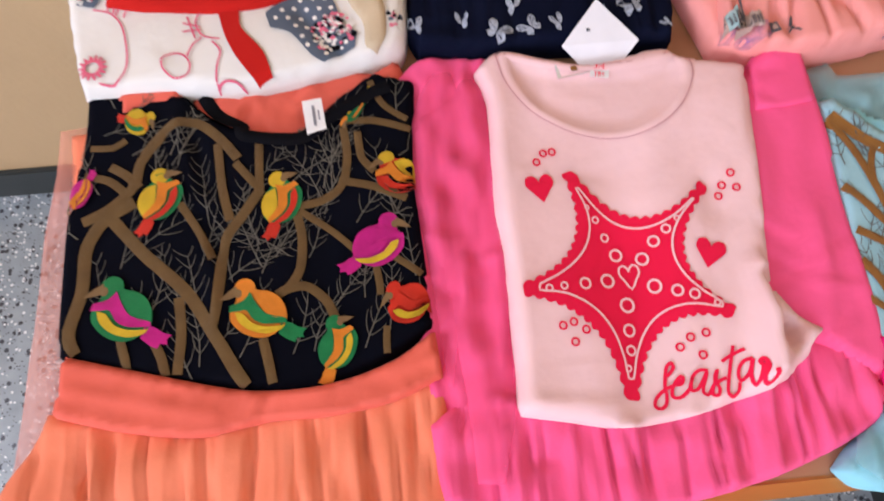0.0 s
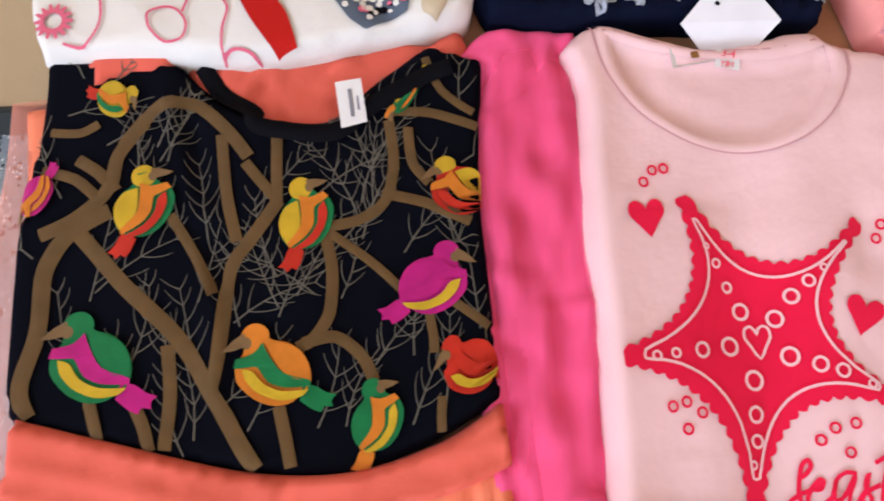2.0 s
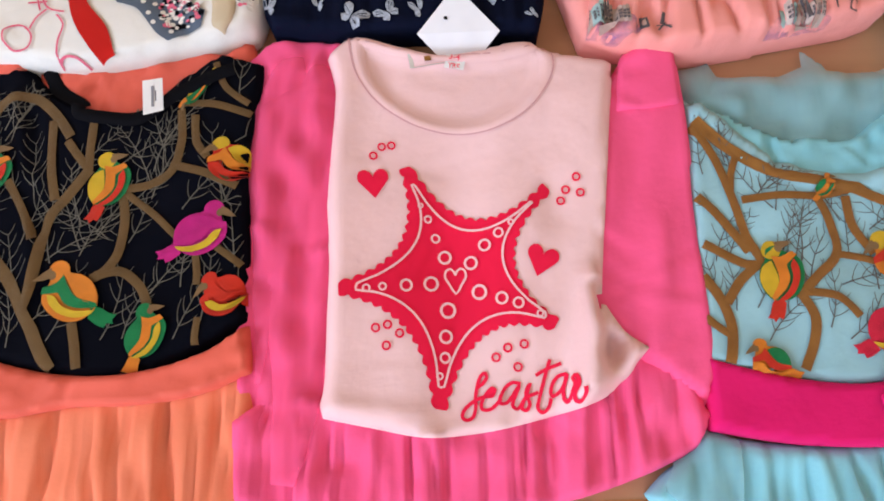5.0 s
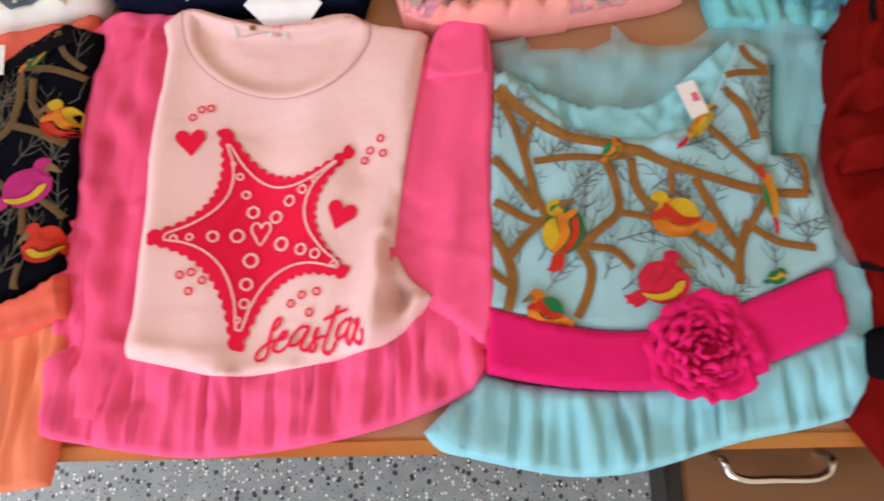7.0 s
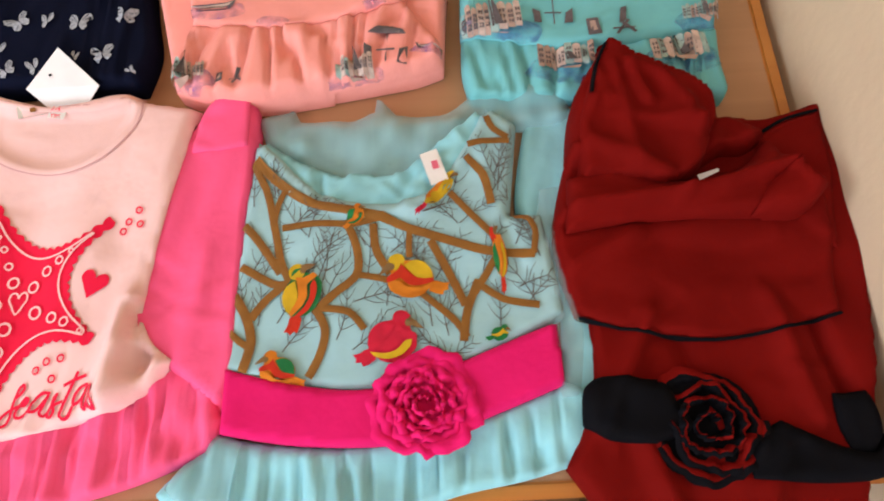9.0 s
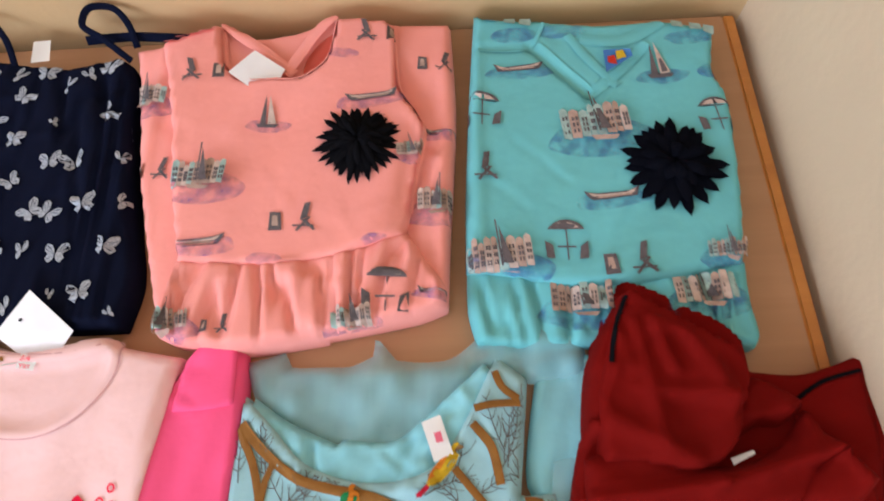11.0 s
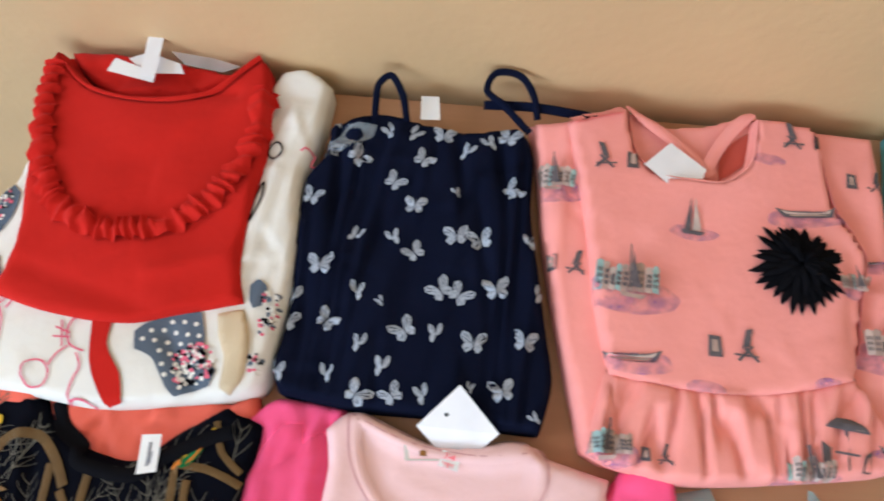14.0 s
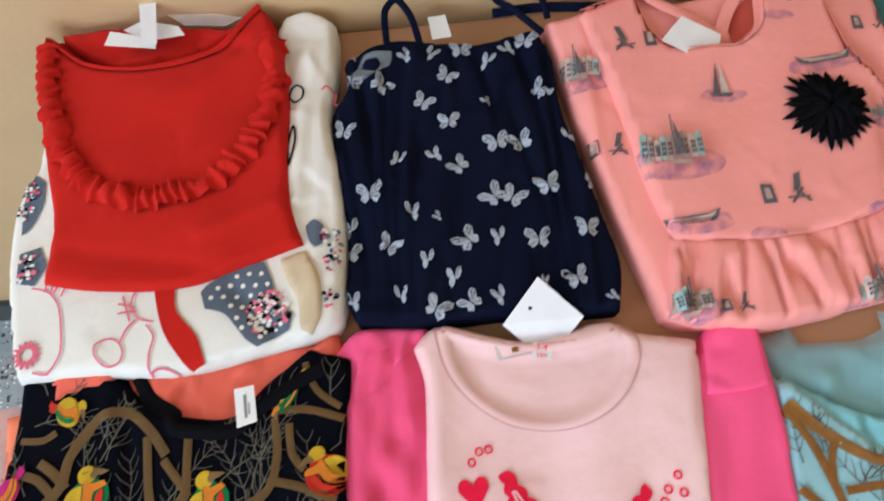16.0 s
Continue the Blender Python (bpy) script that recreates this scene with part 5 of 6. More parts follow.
def fringed_flower(x, y, z, radius, mat, owner, seed, label, dense=1.0):
    """A flat cloth flower of many pointed petals."""
    r = rng(seed)
    head = link_mesh("cloth_flower", [(x + radius * 0.3 * math.cos(a), y + radius * 0.3 * math.sin(a), z + 0.006) for a in np.arange(0, 6.28, 0.5)], [tuple(range(13))], mat, owner, label)
    for layer, (count, reach, lift) in enumerate(((18, 1.0, 0.003), (16, 0.88, 0.005), (13, 0.68, 0.007), (9, 0.45, 0.008))):
        count = int(count * dense)
        for k in range(count):
            a = 6.283 * (k + r.uniform(-0.25, 0.25)) / count
            d = reach * radius * r.uniform(0.85, 1.06)
            w = radius * 0.13 / dense
            ca, sa = math.cos(a), math.sin(a)
            tipz = z + lift * r.uniform(0.3, 1.3)
            pts = [(0.1, -0.5, 0.7), (0.1, 0.5, 0.7), (0.6, 1.0, 1.2), (0.6, -1.0, 1.2), (0.85, 0.7, 1.0), (0.85, -0.7, 1.0), (1.0, 0.0, 0.6), (0.6, 0.0, 1.7), (0.1, 0, 1.0)]
            verts = [(x + d * u * ca - w * v * sa, y + d * u * sa + w * v * ca, z + (tipz - z) * h + 0.001 * layer) for u, v, h in pts]
            link_mesh("petal", verts, [(0, 3, 7, 8), (8, 7, 2, 1), (3, 5, 6, 7), (7, 6, 4, 2)], mat, head)
    return head


# salmon dress
salmon = garment("printed_dress", 210, 350, "salmon cotton dress printed with holiday scenes, black cloth flower")
s_b = Piece([(45, 487), (72, 490), (89, 499), (127, 516), (159, 497), (201, 500), (241, 513), (298, 505), (352, 501), (353, 403), (347, 324), (342, 271), (338, 214), (313, 205), (208, 189), (165, 187), (116, 193), (102, 200), (79, 293), (63, 371), (56, 428)], 0.030, waves=(ripples(51, 0.0015, 0.12), rumples(510, 60, 200, 350, 500, 22, 1.6), creases((78, 480, 70, 250, 6, 3), (345, 470, 335, 240, 6, 2), (325, 360, 300, 270, 8, -4), (60, 400, 75, 250, 6, -4))), radius=0.0072)
s_fr = Piece([(116, 263), (167, 257), (207, 257), (256, 264), (305, 279), (319, 255), (337, 227), (336, 212), (313, 204), (276, 197), (209, 187), (167, 184), (119, 191), (104, 198), (104, 205), (109, 236)], 0.038, under=(s_b,), waves=(gathers(52, [(103, 261), (116, 263), (167, 257), (207, 257), (256, 264), (305, 279), (343, 288)], 0.0062, 0.020, 0.3, 6), rumples(521, 100, 195, 340, 250, 14, 1.4)), radius=0.0072)
s_p = Piece([(77, 483), (93, 490), (131, 506), (139, 458), (157, 439), (188, 434), (212, 436), (234, 456), (242, 504), (265, 503), (298, 496), (303, 419), (318, 392), (325, 374), (317, 334), (310, 295), (305, 274), (256, 259), (208, 252), (168, 253), (118, 258), (105, 315), (95, 394)], 0.041, under=(s_b, s_fr), waves=(ripples(53, 0.0015, 0.12), creases(*[(*a, *b, w, h) for a, b, w, h in zip([(187, 432), (146, 438), (314, 378), (298, 346)], [(152, 381), (102, 386), (304, 278), (273, 268)], (14, 16, 8, 14), (2.5, -2.5, -4, 2))]), rumples(530, 90, 260, 310, 480, 14, 0.9)), radius=0.0024)
s_b.mesh("back_layer", SALMON, salmon)
s_fr.mesh("gathered_hem", SALMON, salmon, "gathered salmon frill", 0.003)
s_p.mesh("front_panel", SALMON, salmon)
holiday(s_p, "town", [(130, 335)], 30, salmon, PRINT_BLUE, 3)
holiday(s_p, "town", [(311, 352)], 14, salmon, PRINT_BLUE, 4)
holiday(s_b, "town", [(65, 428), (335, 304)], 24, salmon, PRINT_BLUE, 5)
holiday(s_fr, "town", [(118, 206), (262, 203)], 19, salmon, PRINT_BLUE, 9)
holiday(s_p, "sail", [(184, 395)], 19, salmon, PRINT_BLUE, 1)
holiday(s_p, "boat", [(133, 273), (277, 410)], 24, salmon, PRINT_BLUE, 2)
holiday(s_b, "boat", [(342, 376)], 18, salmon, PRINT_BLUE, 2)
holiday(s_p, "chairs", [(120, 449), (212, 290), (282, 484)], 20, salmon, PRINT_BLUE, 4)
holiday(s_b, "chairs", [(82, 350), (336, 451)], 17, salmon, PRINT_BLUE, 6)
holiday(s_fr, "shade", [(289, 224)], 20, salmon, PRINT_BLUE, 7)
holiday(s_fr, "chairs", [(154, 203)], 12, salmon, PRINT_BLUE, 8)
holiday(s_fr, "boat", [(328, 223)], 14, salmon, PRINT_BLUE, 8)
holiday(s_p, "wash", [(284, 266), (190, 255), (251, 459)], 15, salmon, PRINT_BLUE, 8)
# shade in the neck opening, painted as a deep salmon patch
motif("neck_shade", s_b, [([(211, 440), (213, 461), (225, 480), (241, 492), (239, 467), (230, 455)], 0)], [SALMON_SHADED], 0, 0, 0, 1, salmon, off=0.0012, label="deep salmon patch painted for the shade inside the neck")
for line in ([(133, 510), (150, 491), (176, 470), (204, 442)], [(241, 509), (221, 487), (207, 464), (198, 446)]):
    ribbon("neck_strap", s_b, line, 11, SALMON, salmon, 0.006, label="crossed salmon neck strap", bulge=0.001)
ribbon("neck_edge", s_p, [(133, 501), (140, 458), (157, 439), (188, 432), (213, 435), (234, 454), (242, 500)], 4, SALMON, salmon, 0.0006, label="folded salmon neck edge", bulge=0.0003)
ribbon("side_seam", s_p, [(299, 492), (303, 417), (319, 391), (324, 374), (317, 334), (310, 295)], 3, SALMON, salmon, 0.0006, label="stitched salmon panel edge", bulge=0.0003)
for x, y in [(85, 486), (96, 491), (108, 494), (119, 498)]:
    motif("shoulder_tab", s_p, [([(-1, -0.9), (1, -0.9), (1, 0.9), (-1, 0.7)], 0)], [SALMON], x, y, 12, 6, salmon, off=0.004)
q = (266, 361)
fringed_flower(q[0] * MM, q[1] * MM, float(s_p.height([q[0] * MM], [q[1] * MM])[0]), 0.041, BLACK_CLOTH, salmon, 11, "black cloth flower with many narrow petals", 1.6)
motif("swing_tag", s_p, [([(144, 444), (167, 468), (197, 444), (190, 426), (165, 426)], 0)], [CARD], 0, 0, 0, 1, salmon, off=0.004, flat=True, label="white card swing tag")

# turquoise dress
teal = garment("printed_dress", 480, 350, "turquoise cotton dress printed with holiday scenes, black cloth flower")
t_fr = Piece([(355, 249), (396, 243), (438, 234), (489, 233), (531, 237), (587, 245), (584, 211), (585, 181), (579, 170), (568, 172), (534, 181), (495, 181), (442, 178), (393, 178), (360, 183), (354, 212)], 0.020, waves=(gathers(62, [(344, 251), (396, 243), (438, 234), (489, 233), (531, 237), (604, 249)], 0.0045, 0.020, 0.3, 7), rumples(620, 360, 170, 610, 225, 14, 1.5)), radius=0.0072)
t_b = Piece([(376, 517), (384, 507), (445, 501), (492, 493), (554, 493), (606, 483), (595, 430), (602, 407), (599, 345), (590, 278), (582, 239), (527, 230), (486, 226), (436, 227), (395, 236), (354, 242), (357, 310), (363, 388), (370, 462)], 0.028, under=(t_fr,), waves=(ripples(61, 0.0014, 0.12), rumples(610, 360, 240, 610, 510, 18, 1.1), creases((372, 480, 366, 250, 7, 3), *[(*a, *b, w, h) for a, b, w, h in zip([(428, 468), (478, 406), (375, 467)], [(475, 410), (529, 454), (427, 469)], (5, 5, 4), (-4, -4, -2.5))])), radius=0.0072)
t_fr.mesh("gathered_hem", TEAL, teal, "gathered turquoise frill", 0.0032)
t_b.mesh("body", TEAL, teal, "", 0.0035)
for line, width in (([(431, 468), (454, 437), (476, 408)], 14), ([(463, 478), (481, 445), (502, 416)], 9), ([(536, 464), (509, 435), (474, 407)], 10), ([(553, 488), (515, 467), (474, 473)], 12), ([(377, 466), (407, 464), (427, 468), (442, 496)], 4)):
    ribbon("neck_strap", t_b, line, width, TEAL, teal, 0.0012, label="turquoise neck strap", bulge=0.0006)
for x, y in [(391, 502), (409, 498), (424, 496), (568, 484), (585, 480), (597, 476)]:
    motif("shoulder_tab", t_b, [([(-1, -0.8), (1, -0.8), (1, 0.9), (-1, 0.9)], 0)], [PRINT_MINT], x, y, -8, 5.5, teal, off=0.004)
holiday(t_b, "town", [(477, 376)], 36, teal, PRINT_SEA, 20)
holiday(t_b, "town", [(382, 251)], 32, teal, PRINT_SEA, 21)
holiday(t_b, "town", [(567, 249)], 18, teal, PRINT_SEA, 22)
holiday(t_fr, "town", [(445, 215), (545, 218)], 28, teal, PRINT_SEA, 23)
holiday(t_b, "boat", [(414, 444), (482, 305)], 24, teal, PRINT_SEA, 2)
holiday(t_b, "sail", [(542, 439)], 24, teal, PRINT_SEA, 2)
holiday(t_b, "chairs", [(488, 244), (365, 336)], 22, teal, PRINT_SEA, 2)
holiday(t_b, "shade", [(376, 398), (438, 264), (586, 380)], 19, teal, PRINT_SEA, 2)
holiday(t_b, "wash", [(413, 482), (577, 469), (459, 484), (601, 429)], 24, teal, PRINT_SEA, 2)
q = [(507, 442)][0]
motif("brand_label", t_b, [([(-1, -0.9), (1, 0.5), (0.8, 0.9), (-1, 0.9)], 0), ([(-0.8, -0.2), (-0.2, -0.3), (-0.3, 0.4), (-0.8, 0.3)], 1), ([(-0.2, 0.0), (0.5, 0.3), (0.3, 0.8), (-0.2, 0.7)], 2)], [LABEL_BLUE, RED_T, YELLOW_T], q[0], q[1], 0, 14, teal, off=0.005)
q = (538, 330)
fringed_flower(q[0] * MM, q[1] * MM, float(t_b.height([q[0] * MM], [q[1] * MM])[0]), 0.048, NIGHT, teal, 12, "black cloth flower with pointed petals")

# navy top with butterflies
navy = garment("butterfly_top", -30, 340, "navy strappy top printed with white butterflies", "top")
n_b = Piece([(-141, 464), (-94, 483), (-58, 477), (-7, 471), (30, 480), (43, 472), (50, 448), (51, 399), (60, 346), (69, 296), (77, 249), (69, 209), (21, 209), (-22, 213), (-78, 212), (-138, 218), (-146, 236), (-144, 291), (-150, 351), (-154, 406), (-139, 436)], 0.030, waves=(ripples(71, 0.002, 0.09, (1.6, 0.4)), rumples(710, -150, 220, 80, 480, 26, 1.6), gathers(72, [(-160, 462), (-95, 480), (-38, 464), (44, 462), (60, 440)], 0.0042, 0.030, 0.25, 4)), radius=0.0072)
n_b.mesh("body", NAVY, navy, "", 0.0035)
FLY = [([(0, 0.02), (0.4, 0.75), (0.9, 0.9), (1.0, 0.5), (0.6, 0.05), (0.05, -0.05)], 0), ([(0, 0.0), (0.6, 0.06), (0.78, -0.3), (0.45, -0.65), (0.12, -0.4)], 0), ([(0, 0.02), (-0.3, 0.8), (-0.75, 0.95), (-0.88, 0.55), (-0.5, 0.05), (-0.05, -0.05)], 0),
       ([(0, 0.0), (-0.5, 0.06), (-0.68, -0.25), (-0.4, -0.6), (-0.1, -0.4)], 0), ([(0.1, 0.12), (0.80, 0.70), (0.74, 0.76)], 1), ([(-0.1, 0.12), (-0.66, 0.78), (-0.60, 0.82)], 1), ([(0.1, 0.06), (0.88, 0.42), (0.86, 0.48)], 1), ([(-0.1, 0.06), (-0.78, 0.5), (-0.76, 0.56)], 1),
       ([(0.05, -0.1), (0.55, -0.36), (0.5, -0.42)], 1), ([(-0.03, -0.45), (0.03, -0.45), (0.04, 0.25), (-0.04, 0.25)], 1)]
NARROW = [([(a * 0.6, b) for a, b in p], m) for p, m in FLY[:3] + FLY[4:6]]
r = rng(9)
for spots, shape, size in (([(-107, 430), (-71, 408), (-50, 388), (-142, 388), (-45, 345), (-122, 324), (-11, 362), (10, 361), (-19, 313), (-4, 311), (26, 318), (-109, 278), (-44, 277), (12, 271), (52, 277), (-75, 222), (-47, 224), (38, 236), (32, 411), (-48, 432), (-33, 460), (26, 464), (-133, 437), (-141, 274)], FLY, 11.3), ([(-97, 354), (-65, 356), (-88, 304), (51, 363), (60, 317), (-78, 261), (-19, 276), (-58, 245), (-102, 235), (-23, 227), (-81, 460), (-61, 459), (-10, 445), (9, 454), (-139, 295), (-140, 232), (58, 395)], NARROW, 10.8), ([(12, 236), (-16, 403), (-66, 298), (-132, 464), (64, 218)], NARROW, 6.5)):
    for x, y in spots:
        motif("butterfly_print", n_b, shape, [PRINT_WHITE, NAVY], x, y, r.uniform(-50, 50), size * r.uniform(0.88, 1.08), navy, r.rand() < 0.5, 0.0012, n_b)


def strap(pts, width, mat, owner, label):
    """A free ribbon in the air; points in metres."""
    line = spline(np.array(pts, float), False, 6, 170)
    verts, faces = [], []
    for i, p in enumerate(line):
        t = line[min(i + 1, len(line) - 1)] - line[max(i - 1, 0)]
        t /= np.linalg.norm(t) + 1e-9
        side = np.cross(t, (0.25, -0.8, 0.55))
        side /= np.linalg.norm(side) + 1e-9
        up = np.cross(side, t)
        for s, h in ((-1, 0), (-0.8, 0.5), (0.8, 0.5), (1, 0), (0.8, -0.5), (-0.8, -0.5)):
            verts.append(p + side * s * width / 2 + up * h * 0.0016)
    for i in range(len(line) - 1):
        for k in range(6):
            a, b = 6 * i + k, 6 * i + (k + 1) % 6
            faces.append((a, b, b + 6, a + 6))
    return link_mesh("strap", verts, faces, mat, owner, label)


sx, sy = [(-95, 483)][0]
strap([(sx * MM - 0.004, sy * MM - 0.01, TOP + 0.03), (sx * MM - 0.003, sy * MM + 0.018, TOP + 0.045), (sx * MM + 0.008, sy * MM + 0.026, TOP + 0.05), (sx * MM + 0.020, sy * MM + 0.012, TOP + 0.042), (sx * MM + 0.026, sy * MM - 0.010, TOP + 0.03)], 0.0066, NAVY, navy, "navy shoulder strap")
sx, sy = [(22, 485)][0]
strap([(sx * MM + 0.022, sy * MM - 0.012, TOP + 0.03), (sx * MM - 0.004, sy * MM + 0.006, TOP + 0.044), (sx * MM - 0.020, sy * MM + 0.016, TOP + 0.05), (sx * MM - 0.014, sy * MM + 0.031, TOP + 0.056), (sx * MM + 0.008, sy * MM + 0.032, TOP + 0.054), (sx * MM + 0.022, sy * MM + 0.018, TOP + 0.046), (sx * MM + 0.028, sy * MM + 0.0, TOP + 0.034)], 0.0066, NAVY, navy, "navy shoulder strap")
strap([(sx * MM - 0.022, sy * MM + 0.010, TOP + 0.036), (sx * MM + 0.02, sy * MM + 0.012, TOP + 0.036), (sx * MM + 0.06, sy * MM + 0.010, TOP + 0.034), (sx * MM + 0.09, sy * MM + 0.006, TOP + 0.034)], 0.009, NAVY, navy, "navy shoulder strap")
q = [(-49, 493)][0]
motif("brand_label", n_b, [([(-0.7, -1), (0.7, -1), (0.55, 1), (-0.75, 1)], 0)], [LABEL], q[0], q[1], 4, 13, navy, off=0.008, flat=True)

motif("clear_strap", n_b, [([(-137, 437), (-120, 461), (-95, 464), (-97, 451), (-114, 440)], 0)], [net("clear strap plastic", (0.5, 0.55, 0.6), 0.3)], 0, 0, 0, 1, navy, off=0.003, label="clear plastic strap")
# white card tag between the clothes
tag = garment("swing_tag", 0, 205, "square white card swing tag with a punched hole", "tag")
TAG = [(-25, 204), (5, 236), (38, 205), (8, 176)]
TZ = (TOP + 0.031, TOP + 0.044, TOP + 0.030, TOP + 0.008)
link_mesh("card", [(x * MM, y * MM, z) for (x, y), z in zip(TAG, TZ)] + [(x * MM, y * MM, z + 0.0008) for (x, y), z in zip(TAG, TZ)], [(2, 1, 0), (3, 2, 0), (4, 5, 6), (4, 6, 7), (0, 1, 5, 4), (1, 2, 6, 5), (2, 3, 7, 6), (3, 0, 4, 7)], CARD, tag, smooth=False)
hx, hy = [(-3, 214)][0]
link_mesh("hole", [((hx + a) * MM, (hy + b) * MM, TOP + 0.0362) for a, b in disc(0, 0, 1.6, n=10)], [tuple(range(10))], BLACK_CLOTH, tag, "punched hole", smooth=False)

# red and white dress
redd = garment("cat_dress", -290, 350, "red bodice and white printed skirt dress with a frill")
w_b = Piece([(-420, 346), (-422, 302), (-414, 242), (-402, 194), (-342, 194), (-277, 190), (-214, 200), (-172, 208), (-153, 217), (-147, 235), (-144, 290), (-146, 350), (-154, 403), (-147, 461), (-146, 509), (-171, 522), (-195, 517), (-203, 493), (-203, 433), (-289, 436), (-390, 433), (-405, 411), (-408, 373)], 0.034, waves=(ripples(81, 0.0015, 0.1), rumples(810, -410, 190, -150, 510, 22, 1.4), rumples(811, -210, 300, -150, 510, 14, 2.0), creases((-170, 470, -185, 300, 8, 4), (-190, 480, -200, 320, 6, -5), (-230, 250, -190, 200, 8, -3), (-160, 400, -170, 250, 6, 2))), radius=0.0072)
r_b = Piece([(-411, 516), (-393, 497), (-369, 478), (-326, 467), (-281, 472), (-247, 489), (-224, 516), (-213, 526), (-203, 512), (-194, 469), (-188, 422), (-189, 358), (-187, 322), (-183, 303), (-177, 284), (-219, 271), (-261, 258), (-292, 256), (-341, 260), (-385, 270), (-382, 303), (-386, 342), (-398, 390), (-409, 440), (-417, 494)], 0.043, under=(w_b,), waves=(ripples(82, 0.0012, 0.1), rumples(820, -390, 260, -190, 480, 12, 0.9), creases((-390, 300, -250, 268, 8, -2), (-350, 480, -230, 480, 8, -4), (-200, 320, -260, 300, 6, 2))), radius=0.0048, lift=0.003)
w_b.mesh("skirt", CREAM, redd, "white cotton skirt with animal prints", 0.004)
r_b.mesh("bodice", RED, redd, "plain red bodice", 0.004)


def frill(name, host, pts, width, mat, owner, label, seed):
    """A ruched band."""
    line = spline(np.array(pts, float) * MM, False, 40, 170)
    k = len(line)
    t = np.gradient(line, axis=0)
    t /= np.linalg.norm(t, axis=1)[:, None]
    nrm = np.c_[-t[:, 1], t[:, 0]]
    r = rng(seed)
    u = np.cumsum(np.interp(np.arange(k), np.arange(0, k + 12, 12), r.uniform(0.12, 0.85, len(np.arange(0, k + 12, 12)))))
    j = np.interp(np.arange(k), np.arange(0, k + 9, 9), r.uniform(-1, 1, len(np.arange(0, k + 9, 9))))
    verts = []
    levels = np.linspace(-1, 1, 9)
    for s in levels:
        wob = 0.22 * np.sin(u * 0.6 + s * 2) + 0.26 * j
        row = line + nrm * (width * MM / 2 * (s + wob * abs(s)))[:, None]
        z = host.height(row[:, 0], row[:, 1]) + 0.002 + 0.005 * (1 - s * s) + 0.0024 * np.sin(u + (1.6 + j) * s) * (0.5 + abs(s)) + 0.003 * j
        verts += np.c_[row, np.maximum(z, host.height(row[:, 0], row[:, 1]) + 0.0012)].tolist()
    faces = [(s * k + i, (s + 1) * k + i, (s + 1) * k + i + 1, s * k + i + 1) for s in range(8) for i in range(k - 1)]
    return link_mesh(name, verts, faces, mat, owner, label)


frill("frill", r_b, [(-405, 493), (-400, 450), (-388, 410), (-375, 380), (-356, 353), (-331, 338), (-301, 333), (-268, 338), (-239, 354), (-219, 376), (-204, 405), (-199, 438), (-201, 486)], 20, RED, redd, "ruched red frill", 4)
ribbon("neck_hem", r_b, [(-404, 510), (-389, 492), (-365, 474), (-325, 465), (-280, 468), (-246, 485), (-223, 511), (-214, 521)], 8, RED, redd, 0.002, label="red neck hem", bulge=0.003)
Piece([(-408, 515), (-374, 518), (-279, 512), (-221, 503), (-241, 492), (-275, 478), (-340, 471), (-380, 490)], 0.038, under=(w_b,), lift=0.003, waves=(ripples(83, 0.002, 0.05),), radius=0.0048).mesh("neck_lining", RED, redd, "red back of the neck")
motif("plastic_bag", r_b, [([(-294, 512), (-252, 508), (-225, 501), (-240, 493), (-277, 498)], 0)], [net("clear plastic", (0.75, 0.72, 0.72), 0.35)], 0, 0, 0, 1, redd, off=0.022, label="edge of a clear plastic hanger clip", flat=True)
motif("paper_tag", r_b, [([(-336, 505), (-319, 514), (-286, 504), (-279, 493), (-316, 490)], 0)], [CARD], 0, 0, 0, 1, redd, off=0.021, flat=True, label="white paper tag")
motif("paper_tag", r_b, [([(-346, 502), (-350, 487), (-303, 478), (-304, 489)], 0)], [LABEL], 0, 0, 0, 1, redd, off=0.025, flat=True, label="white care label")
motif("tie_tape", r_b, [([(-321, 538), (-305, 536), (-300, 479), (-314, 481)], 0)], [CARD], 0, 0, 0, 1, redd, off=0.030, flat=True, label="white plastic tape")
Piece([(-196, 273), (-176, 279), (-164, 253), (-164, 223), (-172, 210), (-181, 215), (-181, 236), (-190, 254)], 0.030, under=(w_b,), lift=0.003, waves=(rumples(830, -200, 190, -150, 270, 10, 2.5),)).mesh("lining_fold", LINING, redd, "turned-out beige lining")
# skirt prints
inset(spline([(-296, 258), (-279, 260), (-277, 239), (-260, 216), (-254, 195), (-266, 191), (-281, 213), (-290, 234)], True, 4), w_b, 0.0016).mesh("tie_print", RED, redd, "red cloth tie", 0.0025, True)
cat = inset(spline([(-258, 251), (-252, 258), (-233, 267), (-209, 273), (-202, 255), (-198, 237), (-186, 228), (-189, 215), (-214, 204), (-223, 211), (-239, 232), (-254, 237)], True, 4), w_b, 0.0014)
cat.mesh("cat_print", SLATE, redd, "slate blue dotted animal print", 0.0025, True)
r = rng(14)
cx, cy = [(-225, 237)][0]
for i in range(-5, 6):
    for j in range(-5, 6):
        x, y = cx + 9.5 * (i + 0.5 * (j % 2)) + r.uniform(-1, 1), cy + 8.5 * j + r.uniform(-1, 1)
        if signed(cat.poly, np.array([x * MM]), np.array([y * MM]))[0][0] > 0.003:
            motif("dot_print", w_b, [(disc(0, 0, 1, n=8), 0)], [CREAM], x, y, 0, 1.9, redd, off=0.0019)
cx, cy = [(-205, 230)][0]
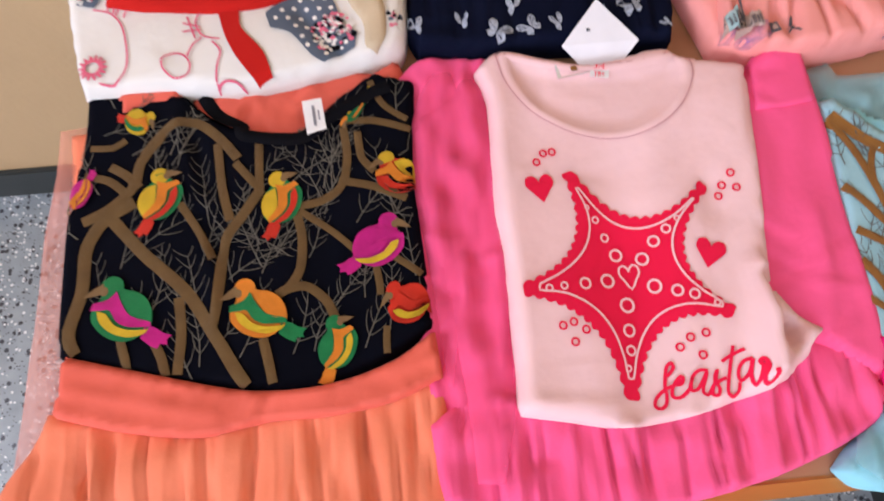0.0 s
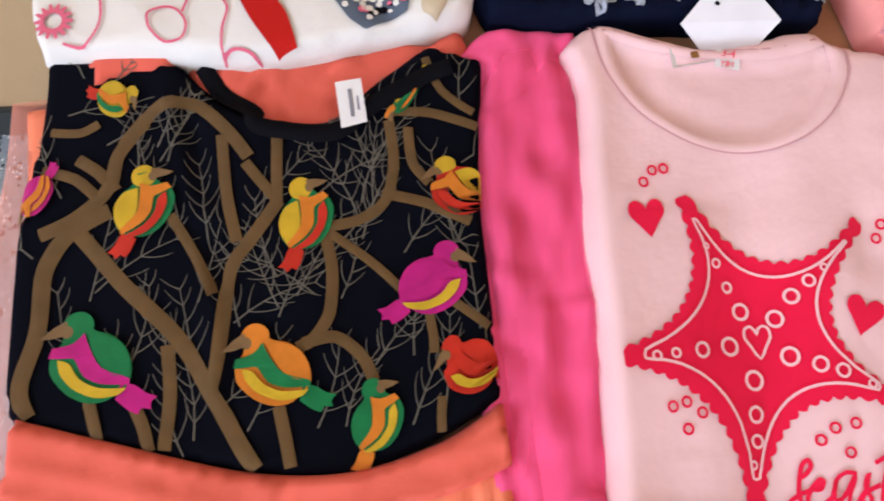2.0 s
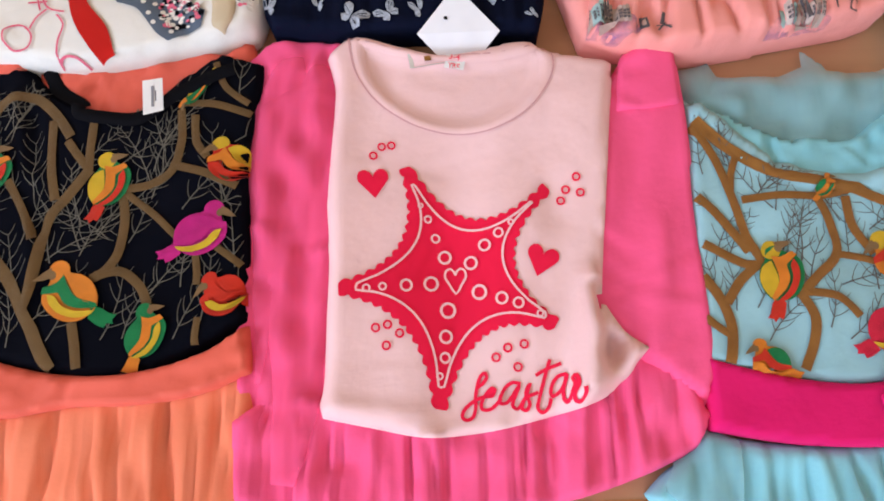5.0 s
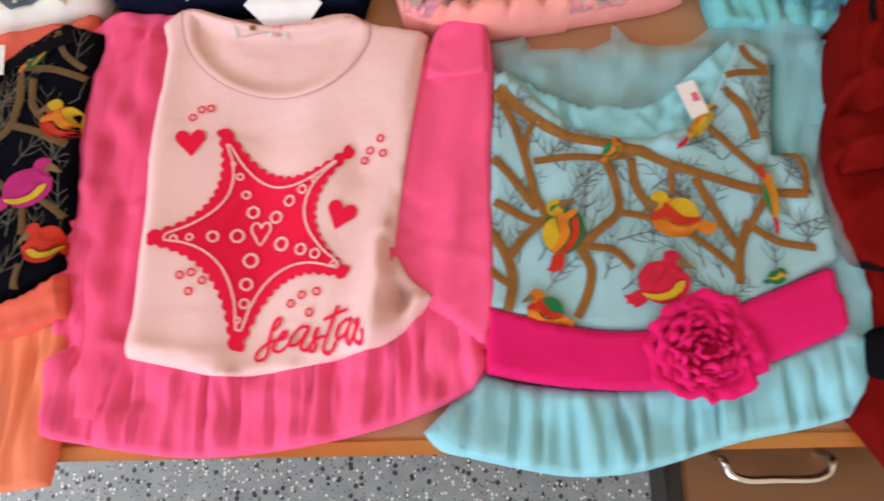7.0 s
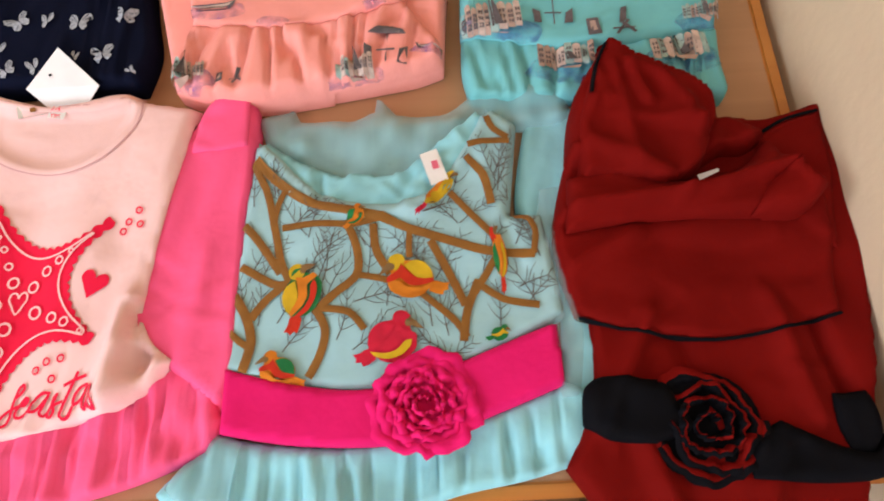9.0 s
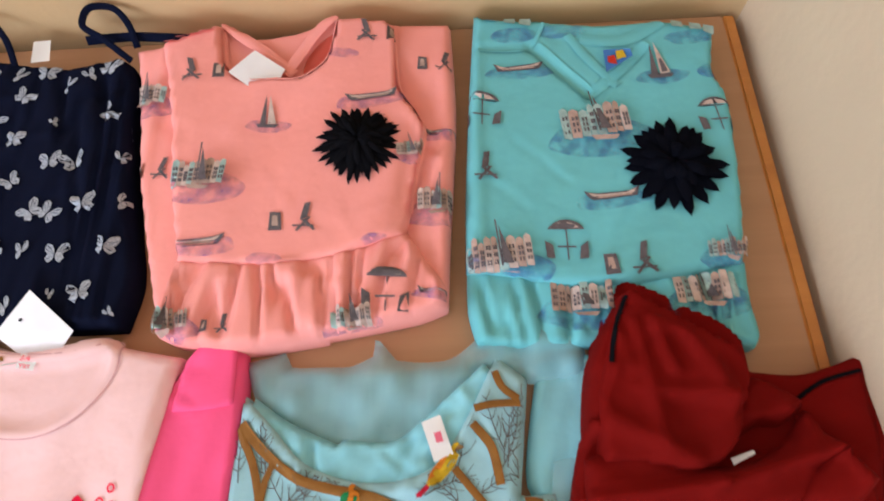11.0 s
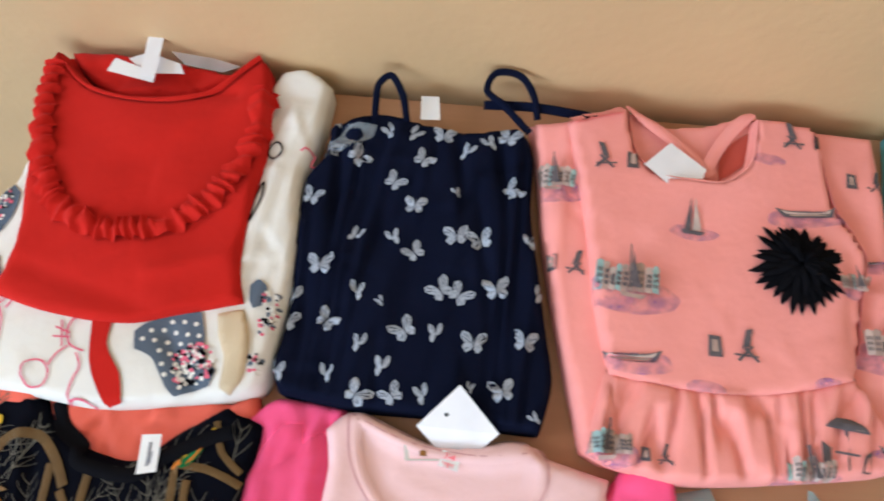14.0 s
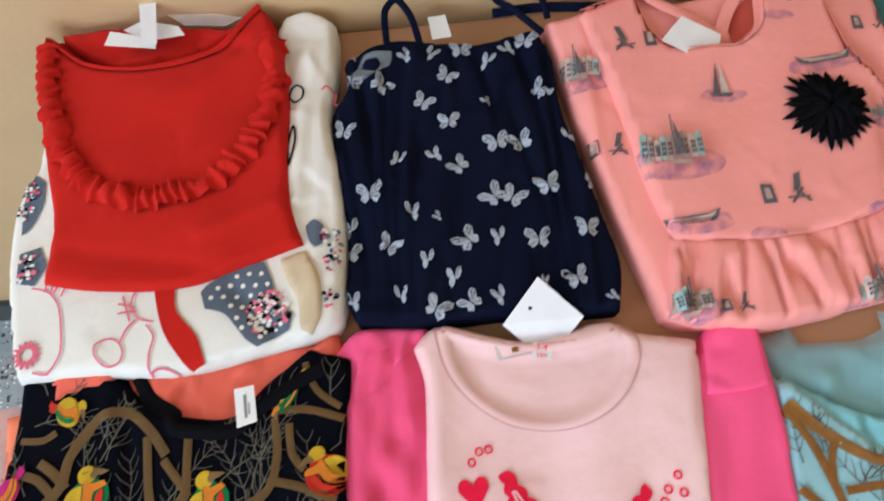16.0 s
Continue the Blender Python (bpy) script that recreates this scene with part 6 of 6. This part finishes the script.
for k in range(110):
    a, d = r.uniform(0, 6.28), 17 * math.sqrt(r.uniform(0, 1))
    motif("flower_print", w_b, [(disc(0, 0, 1, r.uniform(0.6, 1), 6), 0)], [(CREAM, ROSE_INK, BLACK_CLOTH)[k % 3]], cx + d * math.cos(a), cy + d * math.sin(a), 0, r.uniform(1.2, 2.5), redd, off=0.0024)
for line in (
    [(-395, 268), (-382, 264), (-373, 254), (-367, 234), (-366, 212), (-375, 198), (-386, 200)],
    [(-384, 264), (-382, 275), (-378, 277), (-379, 263)],
    [(-377, 262), (-371, 272), (-367, 270), (-371, 259)],
    [(-301, 262), (-311, 256), (-313, 246), (-307, 235), (-294, 231)],
    [(-323, 248), (-310, 244)],
    [(-323, 240), (-309, 241)],
    [(-320, 254), (-313, 233)],
    [(-337, 207), (-338, 216), (-331, 220), (-323, 219), (-317, 211), (-319, 201), (-329, 199), (-337, 207)],
    [(-297, 189), (-296, 206), (-293, 219), (-300, 229)],
    [(-319, 217), (-315, 227), (-308, 234)],
    [(-297, 191), (-290, 194), (-282, 193), (-276, 189)]):
    ribbon("outline_print", w_b, line, 1.5, ROSE_INK, redd, 0.0013, n=4)
cx, cy = [(-392, 214)][0]
for k in range(14):
    a = k * 0.449
    motif("tail_print", w_b, [([(-0.35, 0), (0.35, 0), (0.1, 1), (-0.1, 1)], 0)], [ROSE_INK], cx + 5 * math.cos(a), cy + 5 * math.sin(a), math.degrees(a) - 90, 6.5, redd, off=0.0014, inside=w_b)
for line in ([(-186, 433), (-181, 436), (-175, 430), (-176, 421), (-182, 419), (-188, 425), (-186, 433)], [(-188, 355), (-189, 376), (-184, 394), (-182, 380), (-186, 362), (-188, 355)]):
    ribbon("outline_print", w_b, line, 1.8, BLACK_CLOTH, redd, 0.0013, n=4)
ribbon("outline_print", w_b, [(-159, 430), (-155, 434), (-149, 432), (-151, 422), (-146, 421)], 1.8, ROSE_INK, redd, 0.0013, n=4)
for outline in ([(-175, 300), (-169, 306), (-161, 300), (-159, 285), (-168, 280), (-173, 288)], [(-406, 371), (-394, 361), (-394, 341), (-403, 321), (-410, 315), (-410, 344)], [(-409, 299), (-392, 303), (-384, 286), (-394, 270), (-408, 273)]):
    inset(spline(outline, True, 4), w_b, 0.0013).mesh("cat_print", SLATE, redd, "slate blue dotted animal print", 0.0025, True)
for x, y in [(-156, 288), (-153, 276), (-154, 265), (-156, 236), (-405, 351), (-408, 334), (-401, 292), (-400, 280), (-409, 359)]:
    for k in range(20):
        motif("flower_print", w_b, [(disc(0, 0, 1, r.uniform(0.5, 1), 6), 0)], [(ROSE_INK, CREAM, BLACK_CLOTH, CREAM, SLATE)[k % 5]], x + r.uniform(-7, 7), y + r.uniform(-7, 7), 0, r.uniform(1.1, 2.4), redd, off=0.0016 + 0.0001 * k, inside=w_b)

# pulled-out drawer under the table, with a bar handle
drawer = box("drawer", (0.322, FRONT - 0.16, 0.655), (SIDE - 0.014, FRONT + 0.22, 0.715), CABINET, desk, "brown laminate drawer pulled out a little", 0.003)
# narrow black strip along the left side of the drawer
box("drawer_side_strip", (0.308, FRONT - 0.16, 0.665), (0.3215, FRONT + 0.25, 0.715), BLACK_STEEL, desk, "black strip along the left side of the drawer", 0.002)
box("drawer_rail", (0.308, FRONT + 0.06, 0.7155), (SIDE - 0.014, FRONT + 0.25, TOP - 0.0265), BLACK_STEEL, desk, "dark rail under the tabletop", 0.002)
hz = 0.735
HANDLE = spline([(0.348, FRONT - 0.004, hz - 0.036), (0.349, FRONT - 0.010, hz), (0.353, FRONT - 0.020, hz), (0.365, FRONT - 0.025, hz), (0.39, FRONT - 0.025, hz), (0.418, FRONT - 0.025, hz), (0.430, FRONT - 0.020, hz), (0.434, FRONT - 0.010, hz), (0.435, FRONT - 0.004, hz - 0.036)], False, 4, 170)
verts, faces = [], []
for i, p in enumerate(HANDLE):
    t = HANDLE[min(i + 1, len(HANDLE) - 1)] - HANDLE[max(i - 1, 0)]
    t /= np.linalg.norm(t)
    s1 = np.cross(t, (0.1, 0.2, 1.0))
    s1 /= np.linalg.norm(s1)
    s2 = np.cross(s1, t)
    verts += [p + 0.0035 * (s1 * math.cos(a) + s2 * math.sin(a)) for a in np.arange(8) * 0.7854]
for i in range(len(HANDLE) - 1):
    faces += [(8 * i + k, 8 * i + (k + 1) % 8, 8 * i + 8 + (k + 1) % 8, 8 * i + 8 + k) for k in range(8)]
link_mesh("handle", verts, faces, CHROME, drawer, "chrome bar handle")
